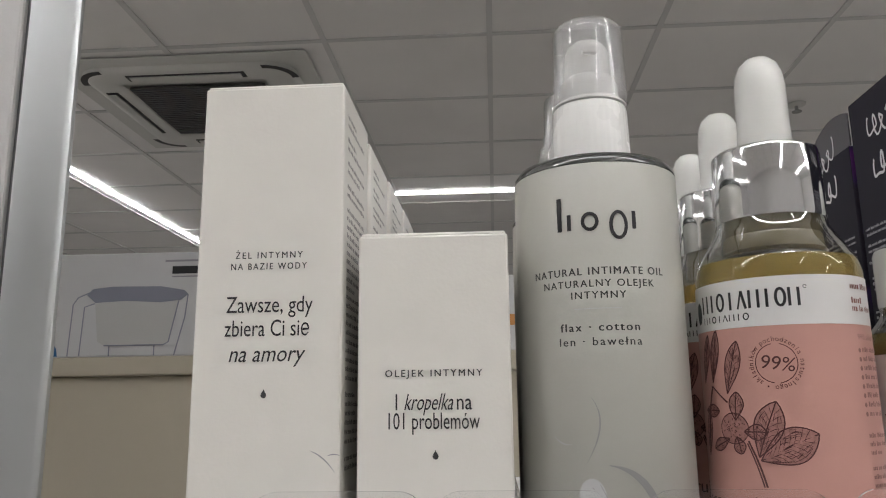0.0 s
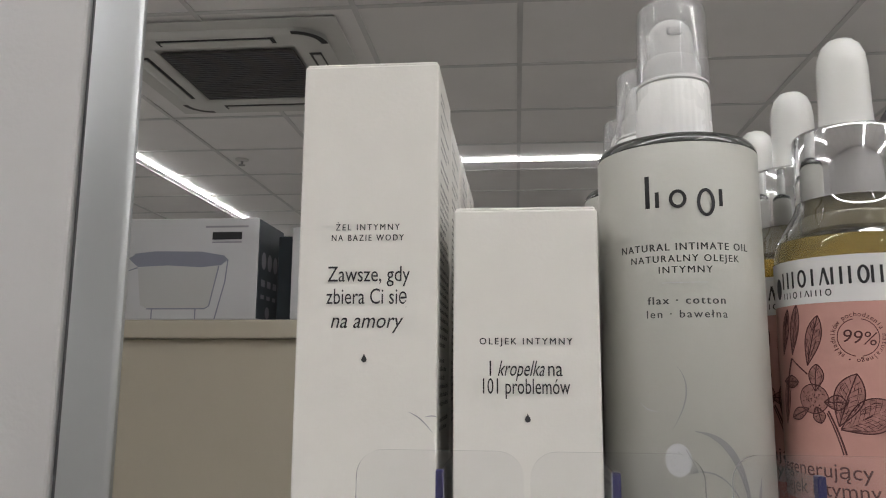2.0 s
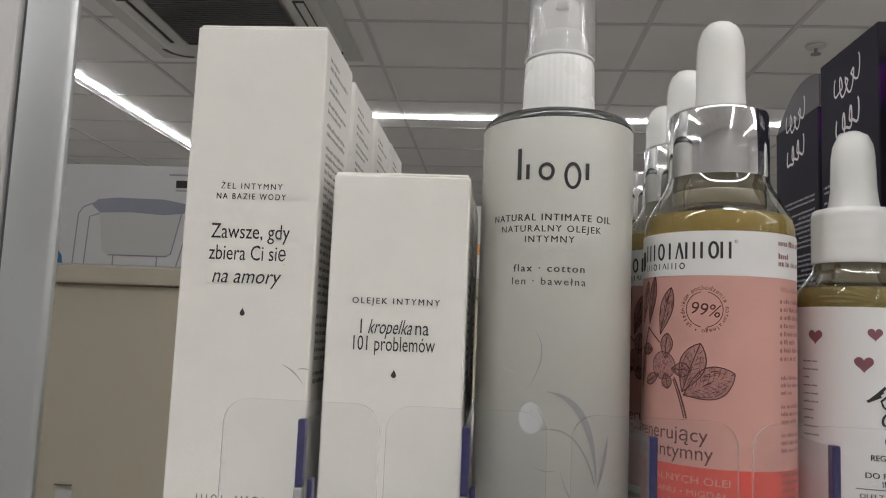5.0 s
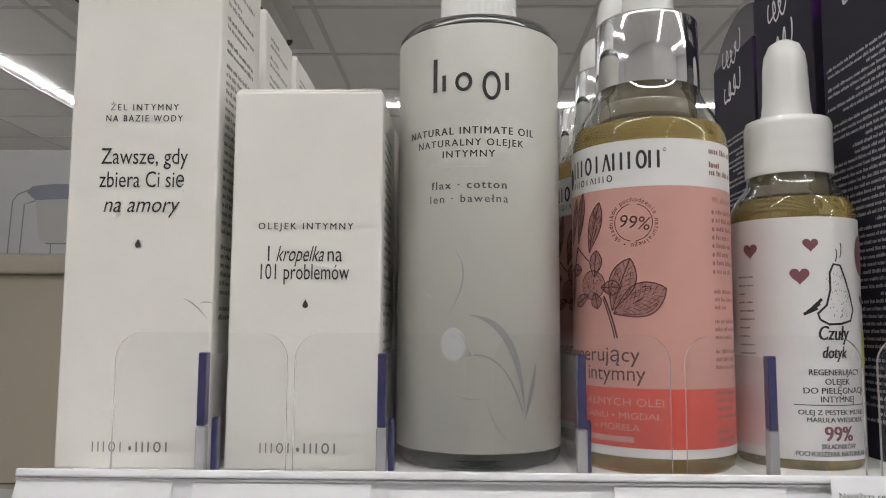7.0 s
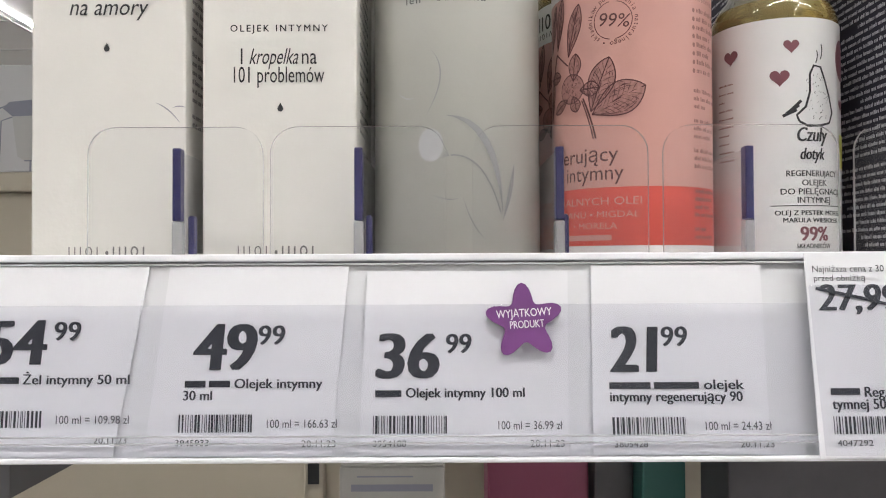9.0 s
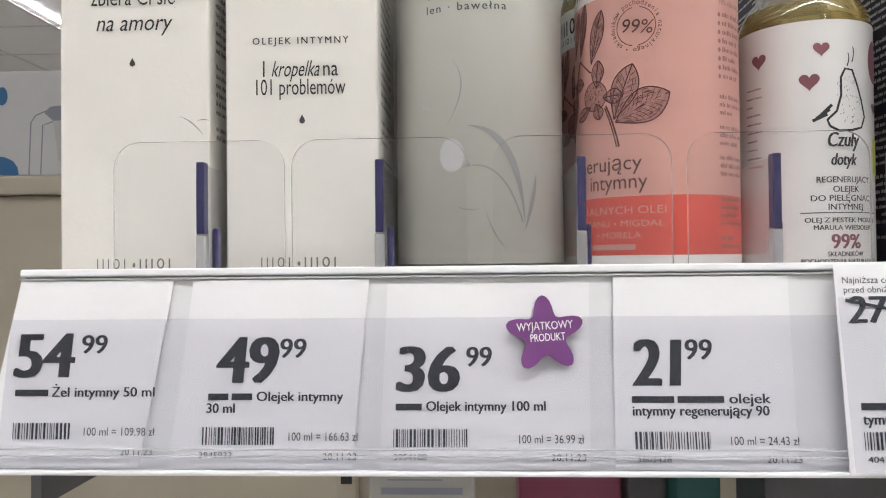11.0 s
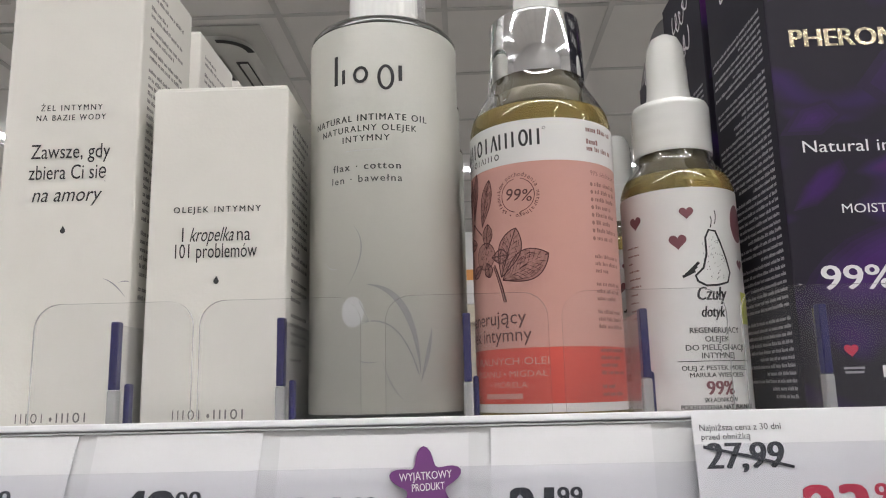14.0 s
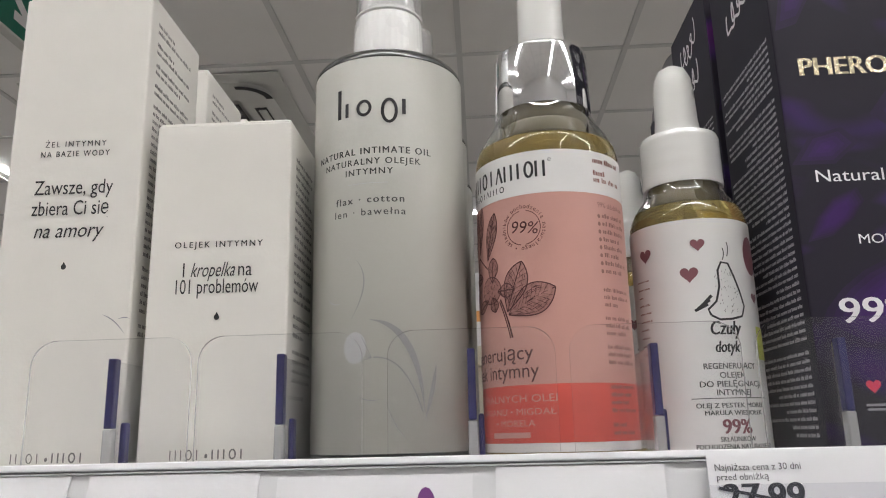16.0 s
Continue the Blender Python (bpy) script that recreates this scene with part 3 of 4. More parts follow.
def rail_box(u0, u1, v0, v1, d0, d1, bevel=0.0, bm=None):
    b2 = bm_box(u0, u1, v0, v1, d0, d1, bevel)
    for v in b2.verts:
        v.co = on_rail(v.co.x, v.co.y, v.co.z)
    return b2


RX1 = 0.40
pr = thing("price_rail", 0.16, 0.175, 1.33)
part("back_strip", rail_box(SX0, RX1, -0.0425, -0.0004, -0.0035, -0.0004, 0.0004), M_STRIP, pr, "white plastic strip")
part("top_lip", rail_box(SX0, RX1, -0.0003, 0.0014, -0.0055, 0.0009, 0.0004), M_RAIL, pr)
part("top_groove", rail_box(SX0, RX1, -0.0011, -0.0007, -0.0003, 0.0006), M_GROOVE, pr)
part("bottom_lip", rail_box(SX0, RX1, -0.0434, -0.0423, -0.0035, 0.0022, 0.0004), M_RAIL, pr)
part("cover", rail_box(SX0, RX1, -0.0421, -0.0102, 0.0015, 0.0019, 0.0001), M_COVER, pr, "clear plastic cover")
# extra tinted sheet, added to tone down the red-price tag
part("tag_tint_sheet", rail_box(0.1036, 0.1505, -0.0421, -0.0070, 0.0058, 0.0062, 0.0001), M_COVER, pr, "tinted clear sheet added to darken one tag")
for v in (-0.0380, -0.0394):
    part("cover_ridge", rail_box(SX0, RX1, v - 0.0002, v + 0.0002, 0.00185, 0.0023, 0.0001), M_RIM, pr)
tagset(pr, "white price rail with a clear plastic cover", "price rail")


def barcode(bm, S, u0, u1, v0, v1, seed, d):
    r, u = random.Random(seed), u0
    while u < u1:
        w = r.choice((0.00017, 0.00017, 0.00034, 0.0005))
        slab(bm, S, u, min(u + w, u1), v0, v1, d)
        u += w + r.choice((0.00017, 0.00034, 0.0004))


def price_tag(u, w, v1, v0, d, big, small, lines, unit, number, date, red=None, lean=0.0, curl=0.0, extra=(), skew=0.0):
    """Paper tag: sheet, price, words, bars and codes."""
    t = thing("price_tag", *on_rail(u + w / 2, -0.04, d))

    def S(a, b, k=0.0):
        f = (a - u) / w
        return on_rail(a + lean * (b - v1), b, d + k + curl * (f ** 2) * max(0.0, 1 + b / 0.04))
    bm = bmesh.new()
    nu, nv = 14, 8
    fr = [[bm.verts.new(S(u + w * i / nu + skew * (v0 + (v1 - v0) * j / nv - v1), v0 + (v1 - v0) * j / nv, 0.0003)) for j in range(nv + 1)] for i in range(nu + 1)]
    bk = [[bm.verts.new(S(u + w * i / nu + skew * (v0 + (v1 - v0) * j / nv - v1), v0 + (v1 - v0) * j / nv, 0.0001)) for j in range(nv + 1)] for i in range(nu + 1)]
    for g2 in (fr, bk):
        for i in range(nu):
            for j in range(nv):
                bm.faces.new((g2[i][j], g2[i + 1][j], g2[i + 1][j + 1], g2[i][j + 1]))
    for i in range(nu):
        bm.faces.new((fr[i][0], fr[i + 1][0], bk[i + 1][0], bk[i][0]))
        bm.faces.new((fr[i][nv], fr[i + 1][nv], bk[i + 1][nv], bk[i][nv]))
    for j in range(nv):
        bm.faces.new((fr[0][j], fr[0][j + 1], bk[0][j + 1], bk[0][j]))
        bm.faces.new((fr[nu][j], fr[nu][j + 1], bk[nu][j + 1], bk[nu][j]))
    part("paper", bm, M_PAPER, t, smooth=True)
    P = 0.00045
    s, bu, bw, bv, bc, bold = big
    bm = bmesh.new()
    write(bm, S, s, bu, bv, bc, bw * 0.93, "l", 0.07, 0.026, d=P)
    write(bm, S, s, bu, bv + 0.0003, bc * 0.95, bw * 0.93, "l", 0.07, 0.013, d=P + 0.00003)
    tagged(part("price", bm, red or M_TAGINK, t, "large printed price"), kind="stuff")
    bm = bmesh.new()
    s, su, sw, sv, sc = small
    write(bm, S, s, su, sv, sc, sw, "l", 0.07, 0.016, d=P)
    part("small_price", bm, red or M_TAGINK, t)
    for s, a, b, v, c in lines:
        bm = bmesh.new()
        if s:
            write(bm, S, s, a, v, c, b - a, "l", 0, 0.016, d=P)
        else:
            cut = a + (b - a) * 0.46
            for q0, q1 in (((a, cut), (cut + 0.0007, b)) if b - a > 0.0085 else ((a, b),)):
                slab(bm, S, q0, q1, v + c * 0.06, v + c * 0.80, P)
        part("text_line" if s else "name_bar", bm, M_TAGINK, t)
    bm = bmesh.new()
    a, b, v0b, v1b, seed = number
    barcode(bm, S, a, b, v0b, v1b, seed, P)
    tagged(part("barcode", bm, M_TAGINK, t), kind="stuff")
    for nm, (s, a, b, v, c) in zip(("unit_price", "date", "note", "note", "note"), (unit, date, *extra)):
        bm = bmesh.new()
        write(bm, S, s, a, v, c, b - a, "l", 0, 0.0, d=P)
        part(nm, bm, M_TAGINK, t)
    return tagset(t, "white paper price tag with a %s price" % ("red" if red else "black"), "price tag", "price tags on the rail"), S


MM = 0.001


def mmrow(s, a, b, v, c):
    return (s, a * MM, b * MM, -v * MM, c * MM)


price_tag(-0.0742, 0.0352, -0.0012, -0.0421, 0.0, ("54", -0.0742, 0.0135, -0.0227, 0.0095, 0), ("99", -0.0595, 0.0056, -0.0175, 0.0040),
          [mmrow("", -74.0, -66.5, 26.9, 1.9), mmrow("Żel intymny 50 ml", -65.6, -42.8, 26.9, 2.0)],
          mmrow("100 ml = 109.98 zł", -58.2, -42.5, 35.2, 1.7), (-0.074, -0.0613, -0.0360, -0.0325, 3), mmrow("20.11.23", -50.0, -43.0, 39.3, 1.4), lean=-0.05, skew=0.17)
price_tag(-0.0345, 0.0395, -0.0014, -0.0421, 0.0, ("49", -0.0282, 0.0135, -0.0240, 0.0098, 0), ("99", -0.0146, 0.0056, -0.0186, 0.0041),
          [mmrow("", -30.1, -20.4, 27.8, 1.9), mmrow("Olejek intymny", -19.4, -0.6, 27.9, 2.0), mmrow("30 ml", -30.3, -24.2, 30.4, 2.0)],
          mmrow("100 ml = 166.63 zł", -12.3, 2.7, 36.2, 1.7), (-0.0311, -0.0152, -0.0371, -0.0334, 5), mmrow("20.11.23", -4.9, 2.3, 40.2, 1.4), extra=[mmrow("3945933", -31.6, -24.5, 39.9, 1.3)], lean=-0.02, skew=0.09)
price_tag(0.0092, 0.0442, -0.0026, -0.0421, 0.0001, ("36", 0.0118, 0.0135, -0.0259, 0.0095, 0), ("99", 0.0264, 0.0053, -0.0206, 0.0041),
          [mmrow("", 11.3, 16.9, 30.0, 1.9), mmrow("Olejek intymny 100 ml", 17.9, 43.2, 30.0, 2.0)],
          mmrow("100 ml = 36.99 zł", 37.5, 51.1, 36.7, 1.7), (0.0109, 0.0266, -0.0375, -0.0338, 8), mmrow("20.11.23", 44.2, 51.4, 40.3, 1.4), extra=[mmrow("3954188", 11.0, 18.0, 40.2, 1.3)], skew=0.03)
price_tag(0.0586, 0.0374, -0.0014, -0.0421, 0.0, ("21", 0.0622, 0.0097, -0.0248, 0.0097, 0), ("99", 0.0730, 0.0055, -0.0193, 0.0042),
          [mmrow("", 61.4, 80.6, 28.5, 1.9), mmrow("olejek", 81.7, 90.2, 28.5, 2.0), mmrow("intymny regenerujący 90", 61.5, 89.7, 31.0, 2.0)],
          mmrow("100 ml = 24.43 zł", 81.4, 95.4, 37.0, 1.7), (0.0617, 0.0772, -0.0379, -0.0343, 11), mmrow("20.11.23", 88.5, 95.6, 40.6, 1.4), extra=[mmrow("3805428", 62.0, 69.0, 40.5, 1.3)], skew=0.03)
tag5, S5 = price_tag(0.1048, 0.0446, 0.0006, -0.0428, 0.0024, ("23", 0.1270, 0.0140, -0.0267, 0.0107, 0), ("99", 0.1424, 0.0057, -0.0203, 0.0044),
          [mmrow("", 108.0, 114.2, 30.0, 1.9), mmrow("Reg. olejek do pielęgnacji in-", 115.2, 147.7, 30.3, 2.1), mmrow("tymnej 50 ml", 108.2, 122.8, 32.8, 2.1)],
          mmrow("100 ml = 47.98 zł", 134.5, 148.0, 36.4, 1.6), (0.1081, 0.1240, -0.0379, -0.0343, 14), mmrow("Cena obowiązuje", 134.8, 148.4, 38.6, 1.5), red=M_TAGRED, lean=0.02, curl=0.003,
          extra=[mmrow("Najniższa cena z 30 dni", 106.3, 124.5, 3.6, 1.4), mmrow("przed obniżką", 106.5, 117.5, 5.6, 1.3), mmrow("4047292", 108.5, 116.0, 40.3, 1.2)])
bm = bmesh.new()
write(bm, S5, "27,99", 0.1072, -0.0120, 0.0056, 0.0167, "l", 0.1, 0.02, d=0.00045)
ribbon(bm, S5, [(0.1066, -0.0072), (0.116, -0.0093), (0.1262, -0.0120)], 0.0007, d=0.0006)
part("old_price", bm, M_TAGINK, tag5, "struck-out old price")
price_tag(0.1510, 0.040, -0.0012, -0.0421, 0.0, ("24", 0.166, 0.0135, -0.0250, 0.0096, 0), ("99", 0.181, 0.0055, -0.0195, 0.0042),
          [mmrow("", 156, 188, 29.0, 1.9)], mmrow("100 ml", 176, 188, 36.4, 1.5), (0.1560, 0.1700, -0.0375, -0.0338, 17), mmrow("20.11.23", 180, 188, 40.3, 1.3))

# star sticker on the third tag
st = thing("star_sticker", *on_rail(0.0435, -0.02, 0.003))
bm = bmesh.new()
pts = []
for i in range(60):
    a = math.pi / 2 + 2 * math.pi * i / 60 + 0.06
    k = (math.cos(5 * (a - 0.06 - math.pi / 2)) + 1) / 2
    rr = 0.0046 + 0.0040 * k ** 1.25
    pts.append((0.0434 + rr * math.cos(a), -0.0140 + rr * math.sin(a) * 0.98))
blob(bm, on_rail, pts, d=0.0023)
ext = bmesh.ops.extrude_face_region(bm, geom=list(bm.faces))
for v in [e for e in ext["geom"] if isinstance(e, bmesh.types.BMVert)]:
    v.co -= OUT * 0.0002
part("sticker", bm, M_VIOLET, st)
text_line(st, M_WHITEINK, on_rail, "WYJĄTKOWY", 0.0434, -0.0130, 0.0017, 0.0120, "c", 0, 0.004, 0.06, d=0.0024)
text_line(st, M_WHITEINK, on_rail, "PRODUKT", 0.0440, -0.0154, 0.0016, 0.0074, "c", 0, 0.004, 0.06, d=0.0024)
tagset(st, "violet star sticker with white letters on the rail", "sticker")


# ---- clear dividers ----
def divider(x, w=0.0415):
    t = thing("shelf_divider", x, 0.19, SH)
    y, z0, z1, r = 0.1836, SH, 1.4012, 0.0065
    bm = bmesh.new()
    pts = [(x - w / 2, z0), (x + w / 2, z0)]
    for k in range(9):
        a = math.pi / 2 * k / 8
        pts.append((x + w / 2 - r + r * math.cos(a), z1 - r + r * math.sin(a)))
    for k in range(9):
        a = math.pi / 2 + math.pi / 2 * k / 8
        pts.append((x - w / 2 + r + r * math.cos(a), z1 - r + r * math.sin(a)))
    f = [bm.verts.new((u, y, v)) for u, v in pts]
    b = [bm.verts.new((u, y + 0.0009, v)) for u, v in pts]
    bm.faces.new(f)
    bm.faces.new(list(reversed(b)))
    for i in range(len(pts)):
        j = (i + 1) % len(pts)
        q = bm.faces.new((f[i], f[j], b[j], b[i]))
        q.material_index = 1 if i > 0 else 0
    part("front_lip", bm, [M_CLEAR, M_RIM], t, "clear plastic front lip")
    part("blade", bm_box(x - 0.0005, x + 0.0005, 0.1879, 0.46, SH, 1.3958, 0.0002), M_BLADE, t, "slightly milky clear blade")
    part("blue_strip", bm_box(x - 0.0010, x + 0.0010, 0.1846, 0.1877, 1.3790, 1.3964, 0.0003), M_NAVY, t, "navy blue strip")
    part("foot", bm_box(x - 0.0012, x + 0.0012, 0.1846, 0.1877, SH, 1.3788, 0.0004), M_RIM, t)
    part("clip", bm_box(x + 0.0013, x + 0.0028, 0.1886, 0.1921, SH, 1.3806, 0.0007, 3), M_NAVY, t, "navy clip")
    return tagset(t, "clear plastic divider with a navy blue strip", "shelf divider", "dividers on the shelf")


for x in (-0.0373, 0.0059, 0.0537, 0.0987, 0.1438):
    divider(x)


# ---- tall and short white cartons ----
def white_carton(name, x0, x1, y0, top, depth, label, tall):
    c = thing(name, (x0 + x1) / 2, y0 + depth / 2, SH)
    part("body", bm_box(x0, x1, y0, y0 + depth, SH, top - 0.0009, 0.0006), M_CARTON, c)
    part("lid_flap", bm_box(x0 + 0.0005, x1 - 0.0005, y0 + 0.0007, y0 + depth - 0.0005, top - 0.0012, top, 0.0005), M_CARTON, c)
    S = on_front(y0)
    xc = (x0 + x1) / 2
    bm = bmesh.new()
    if tall:
        text_line(c, M_INK, S, "ŻEL INTYMNY", -0.0590, 1.4594, 0.0017, 0.0180, "c", 0, 0.008, track=1.35)
        text_line(c, M_INK, S, "NA BAZIE WODY", -0.0590, 1.4564, 0.0017, 0.0203, "c", 0, 0.008, track=1.35)
        text_line(c, M_INK, S, "Zawsze, gdy", -0.0585, 1.4450, 0.0042, 0.0230, "c")
        text_line(c, M_INK, S, "zbiera Ci się", -0.0590, 1.4388, 0.0042, 0.0224, "c")
        text_line(c, M_INK, S, "na amory", -0.0590, 1.4322, 0.0042, 0.0195, "c", 0.22)
        dz, dx = 1.4229, -0.0593
    else:
        text_line(c, M_INK, S, "OLEJEK INTYMNY", -0.0155, 1.4278, 0.0017, 0.0247, "c", 0, 0.008, track=1.35)
        text_line(c, M_INK, S, "1", -0.0250, 1.4195, 0.0040, 0.00042, "c")
        text_line(c, M_INK, S, "kropelka", -0.0169, 1.4195, 0.0040, 0.0122, "c", 0.22)
        text_line(c, M_INK, S, "na", -0.0078, 1.4195, 0.0040, 0.0038, "c")
        text_line(c, M_INK, S, "101 problemów", -0.0155, 1.4148, 0.0040, 0.0230, "c")
        dz, dx = 1.4074, -0.0152
    blob(bm, S, [(dx + 0.00075 * math.cos(a) * (1 if math.sin(a) < 0.3 else max(0, 1.1 - math.sin(a))), dz + 0.0008 + (0.0008 if math.sin(a) < 0 else 0.0015) * math.sin(a)) for a in [2 * math.pi * i / 20 for i in range(20)]])
    part("drop_print", bm, M_INK, c, "small black drop")
    bm = bmesh.new()
    k = -0.0690 if tall else -0.0262
    marks(bm, S, k, k + 0.0085, 1.3708, 0.0025, 4, 0.0003)
    marks(bm, S, k + 0.0112, k + 0.0203, 1.3708, 0.0025, 4, 0.00042)
    blob(bm, S, oval(k + 0.0099, 1.3717, 0.0004, 0.0006, 10))
    tagged(part("name_mark", bm, M_INKGREY, c), kind="stuff")
    bm = bmesh.new()
    S2 = on_right(x1)
    if tall:
        small_print(bm, S2, y0 + 0.005, y0 + depth - 0.005, 1.405, top - 0.008, 0.0024, 0.0010, random.Random(4))
    else:
        small_print(bm, S2, y0 + 0.006, y0 + depth - 0.006, 1.385, top - 0.010, 0.0026, 0.0010, random.Random(5), 0.8)
    tagged(part("side_print", bm, M_INKGREY, c), kind="stuff")
    if tall:
        # flat grey strokes paint the shade of a crease; the card stays smooth
        bm = bmesh.new()
        ribbon(bm, S, curve_pts((-0.0470, 1.4098), (-0.0435, 1.4087), (-0.0405, 1.4045), 8), 0.00035, True, 0.0003)
        ribbon(bm, S, curve_pts((-0.0425, 1.4085), (-0.0405, 1.4092), (-0.0392, 1.4085), 6), 0.0003, True, 0.0003)
        part("crease", bm, M_GREYINK, c, "painted shade of a small crease in the card")
    return tagset(c, label, "carton", "tall white cartons" if tall else "short white cartons")


GA, GB = "tall plain white carton with small black print", "short plain white carton with small black print"
A = white_carton("tall_carton", -0.0785, -0.0393, 0.197, 1.5089, 0.039, GA, True)
B = white_carton("short_carton", -0.0350, 0.0042, 0.197, 1.4655, 0.038, GB, False)
for ob, steps in ((A, ((-0.0008, 0.0505), (-0.0002, 0.0960), (0.0002, 0.140))), (B, ((0.0005, 0.042), (-0.0005, 0.083)))):
    for dx, dy in steps:
        copy_thing(ob, Matrix.Translation(Vector(ob.matrix_basis.translation) + Vector((dx, dy, 0))))

def shadeless(*obs):
    for o in obs:
        o.visible_shadow = False


# ---- spray bottle ----
def spray_bottle(cx, cy, r):
    t = thing("spray_bottle", cx, cy, SH)
    z = SH
    body = part("glass_body", bm_lathe([(0, z + 0.002), (r - 0.006, z + 0.0008), (r - 0.003, z), (r - 0.0008, z + 0.001), (r, z + 0.003), (r, 1.4824), (r - 0.0006, 1.4840), (r - 0.0022, 1.4852), (r - 0.006, 1.4860), (0.0115, 1.4864), (0, 1.4864)], cx, cy, 72), M_CLEARGLASS, t, "clear thick glass", smooth=True)
    core = part("lining", bm_lathe([(0, z + 0.0052), (r - 0.0035, z + 0.0052), (r - 0.0018, z + 0.0075), (r - 0.0018, 1.4808), (r - 0.004, 1.4826), (0, 1.4832)], cx, cy, 56), M_SAGE2, t, "pale grey filling", smooth=True)
    shadeless(body)
    part("label_sleeve", bm_lathe([(r + 0.0001, 1.3712), (r + 0.00025, 1.3714), (r + 0.00025, 1.4823), (r + 0.0001, 1.4825)], cx, cy, 72), M_SAGE, t, "sage grey label", smooth=True)
    part("rim", bm_lathe([(r + 0.00005, 1.4826), (r + 0.00022, 1.4828), (r + 0.0001, 1.4838), (r - 0.0010, 1.4854), (r - 0.0030, 1.4862)], cx, cy, 72), M_GLASSRIM, t, "dark glass rim", smooth=True)
    part("collar", bm_lathe([(0.0104, 1.4864), (0.0112, 1.4868), (0.0110, 1.4900), (0.0107, 1.5037), (0.0104, 1.5052), (0.009, 1.5058), (0, 1.5058)], cx, cy, 144, wobble=lambda i, zz: (0.00011 if i % 4 < 2 else 0.0) if 1.4885 < zz < 1.504 else 0), M_WHITEPL, t, "white ribbed collar", smooth=True)
    part("ring", bm_lathe([(0.0098, 1.5056), (0.01075, 1.5058), (0.01075, 1.5063), (0.0098, 1.5068)], cx, cy, 48), M_WHITEPL, t, smooth=True)
    pump = part("pump_head", bm_lathe([(0.0088, 1.5037), (0.0086, 1.5120), (0.0078, 1.5141), (0.0070, 1.5149), (0.0066, 1.5222), (0.0058, 1.5247), (0.0042, 1.5264), (0, 1.5268)], cx, cy, 40), M_WHITEPL, t, "white pump head", smooth=True)
    bmn = bm_box(cx - 0.0022, cx + 0.0022, cy - 0.0082, cy - 0.004, 1.5203, 1.5231, 0.0008)
    part("nozzle", bmn, M_WHITEPL, pump)
    part("overcap", bm_lathe([(0.0108, 1.5069), (0.0107, 1.515), (0.0104, 1.5285), (0.0101, 1.5305), (0.0088, 1.5317), (0, 1.5322), (0, 1.5314), (0.0085, 1.5309), (0.0095, 1.5299), (0.0098, 1.5278), (0.0101, 1.5069)], cx + 0.0004, cy, 56), M_OVERCAP, t, "clear plastic overcap", smooth=True)
    S = on_round(cx, cy, r + 0.00025)
    k = r * math.pi / 180
    bm = bmesh.new()
    # the maker's mark as plain stems and rings
    slab(bm, S, -33.4 * k, -30.2 * k, 1.4645, 1.4735, n=2)
    slab(bm, S, -26.5 * k, -23.8 * k, 1.4645, 1.4688, n=2)
    for cu2, cv2, a2, b2 in ((-11.5, 1.4666, 4.6, 0.0021), (7.0, 1.4655, 5.0, 0.0034)):
        ring = oval(cu2 * k, cv2, a2 * k, b2, 30)
        ribbon(bm, S, ring + ring[:2], 0.0009)
    slab(bm, S, 16.2 * k, 18.9 * k, 1.4645, 1.4692, n=2)
    tagged(part("name_mark", bm, M_INK, t, "black plain mark"), kind="stuff")
    text_line(t, M_INKDARK, S, "NATURAL INTIMATE OIL", -8.0 * k, 1.4527, 0.0019, 91 * k, bold=0.012, track=1.25)
    text_line(t, M_INKDARK, S, "NATURALNY OLEJEK", -8.2 * k, 1.4496, 0.0018, 75 * k, bold=0.006, track=1.25)
    text_line(t, M_INKDARK, S, "INTYMNY", -8.3 * k, 1.4466, 0.0018, 35 * k, bold=0.006, track=1.25)
    text_line(t, M_INKDARK, S, "flax · cotton", -8.6 * k, 1.4384, 0.0020, 51 * k, bold=0.014, track=1.25)
    text_line(t, M_INKDARK, S, "len · bawełna", -8.6 * k, 1.4348, 0.0020, 53 * k, bold=0.006, track=1.25)
    bm = bmesh.new()
    slab(bm, S, -24 * k, 6 * k, 1.44395, 1.44415, n=8)
    part("rule_print", bm, M_FAINT, t)
    bm = bmesh.new()
    ribbon(bm, S, curve_pts((-42.4 * k, 1.4128), (-37 * k, 1.4102), (-29.5 * k, 1.4107), 8), 0.00035, True)
    part("petal_print", bm, M_FAINT, t)
    bm = bmesh.new()
    blob(bm, S, oval(-18 * k, 1.3985, 0.0033, 0.0042, 26))
    part("pale_print", bm, M_FAINT, t, "glossy pale print")
    bm = bmesh.new()
    ribbon(bm, S, curve_pts((-17 * k, 1.4224), (-4 * k, 1.4165), (-21 * k, 1.4061), 14), 0.0004, True)
    ribbon(bm, S, curve_pts((-5 * k, 1.3958), (16 * k, 1.3965), (28 * k, 1.3815), 14), 0.0004)
    for a, b in ((-21, 1.3990), (-21, 1.3972), (-20, 1.3958), (-18, 1.4006), (-13, 1.4012), (-20, 1.3945)):
        ribbon(bm, S, [(-6 * k, 1.3957), (a * k, b)], 0.00016)
    ribbon(bm, S, curve_pts((-18 * k, 1.3862), (-8 * k, 1.3840), (0 * k, 1.3850), 8), 0.0003, True)
    ribbon(bm, S, curve_pts((3 * k, 1.3850), (8 * k, 1.3775), (18 * k, 1.3745), 8), 0.0003, True)
    part("stem_print", bm, M_LEAF, t, "grey metallic flower stems")
    bm = bmesh.new()
    ribbon(bm, S, curve_pts((-7 * k, 1.4058), (25 * k, 1.4045), (29.5 * k, 1.3815), 18), 0.0019, True)
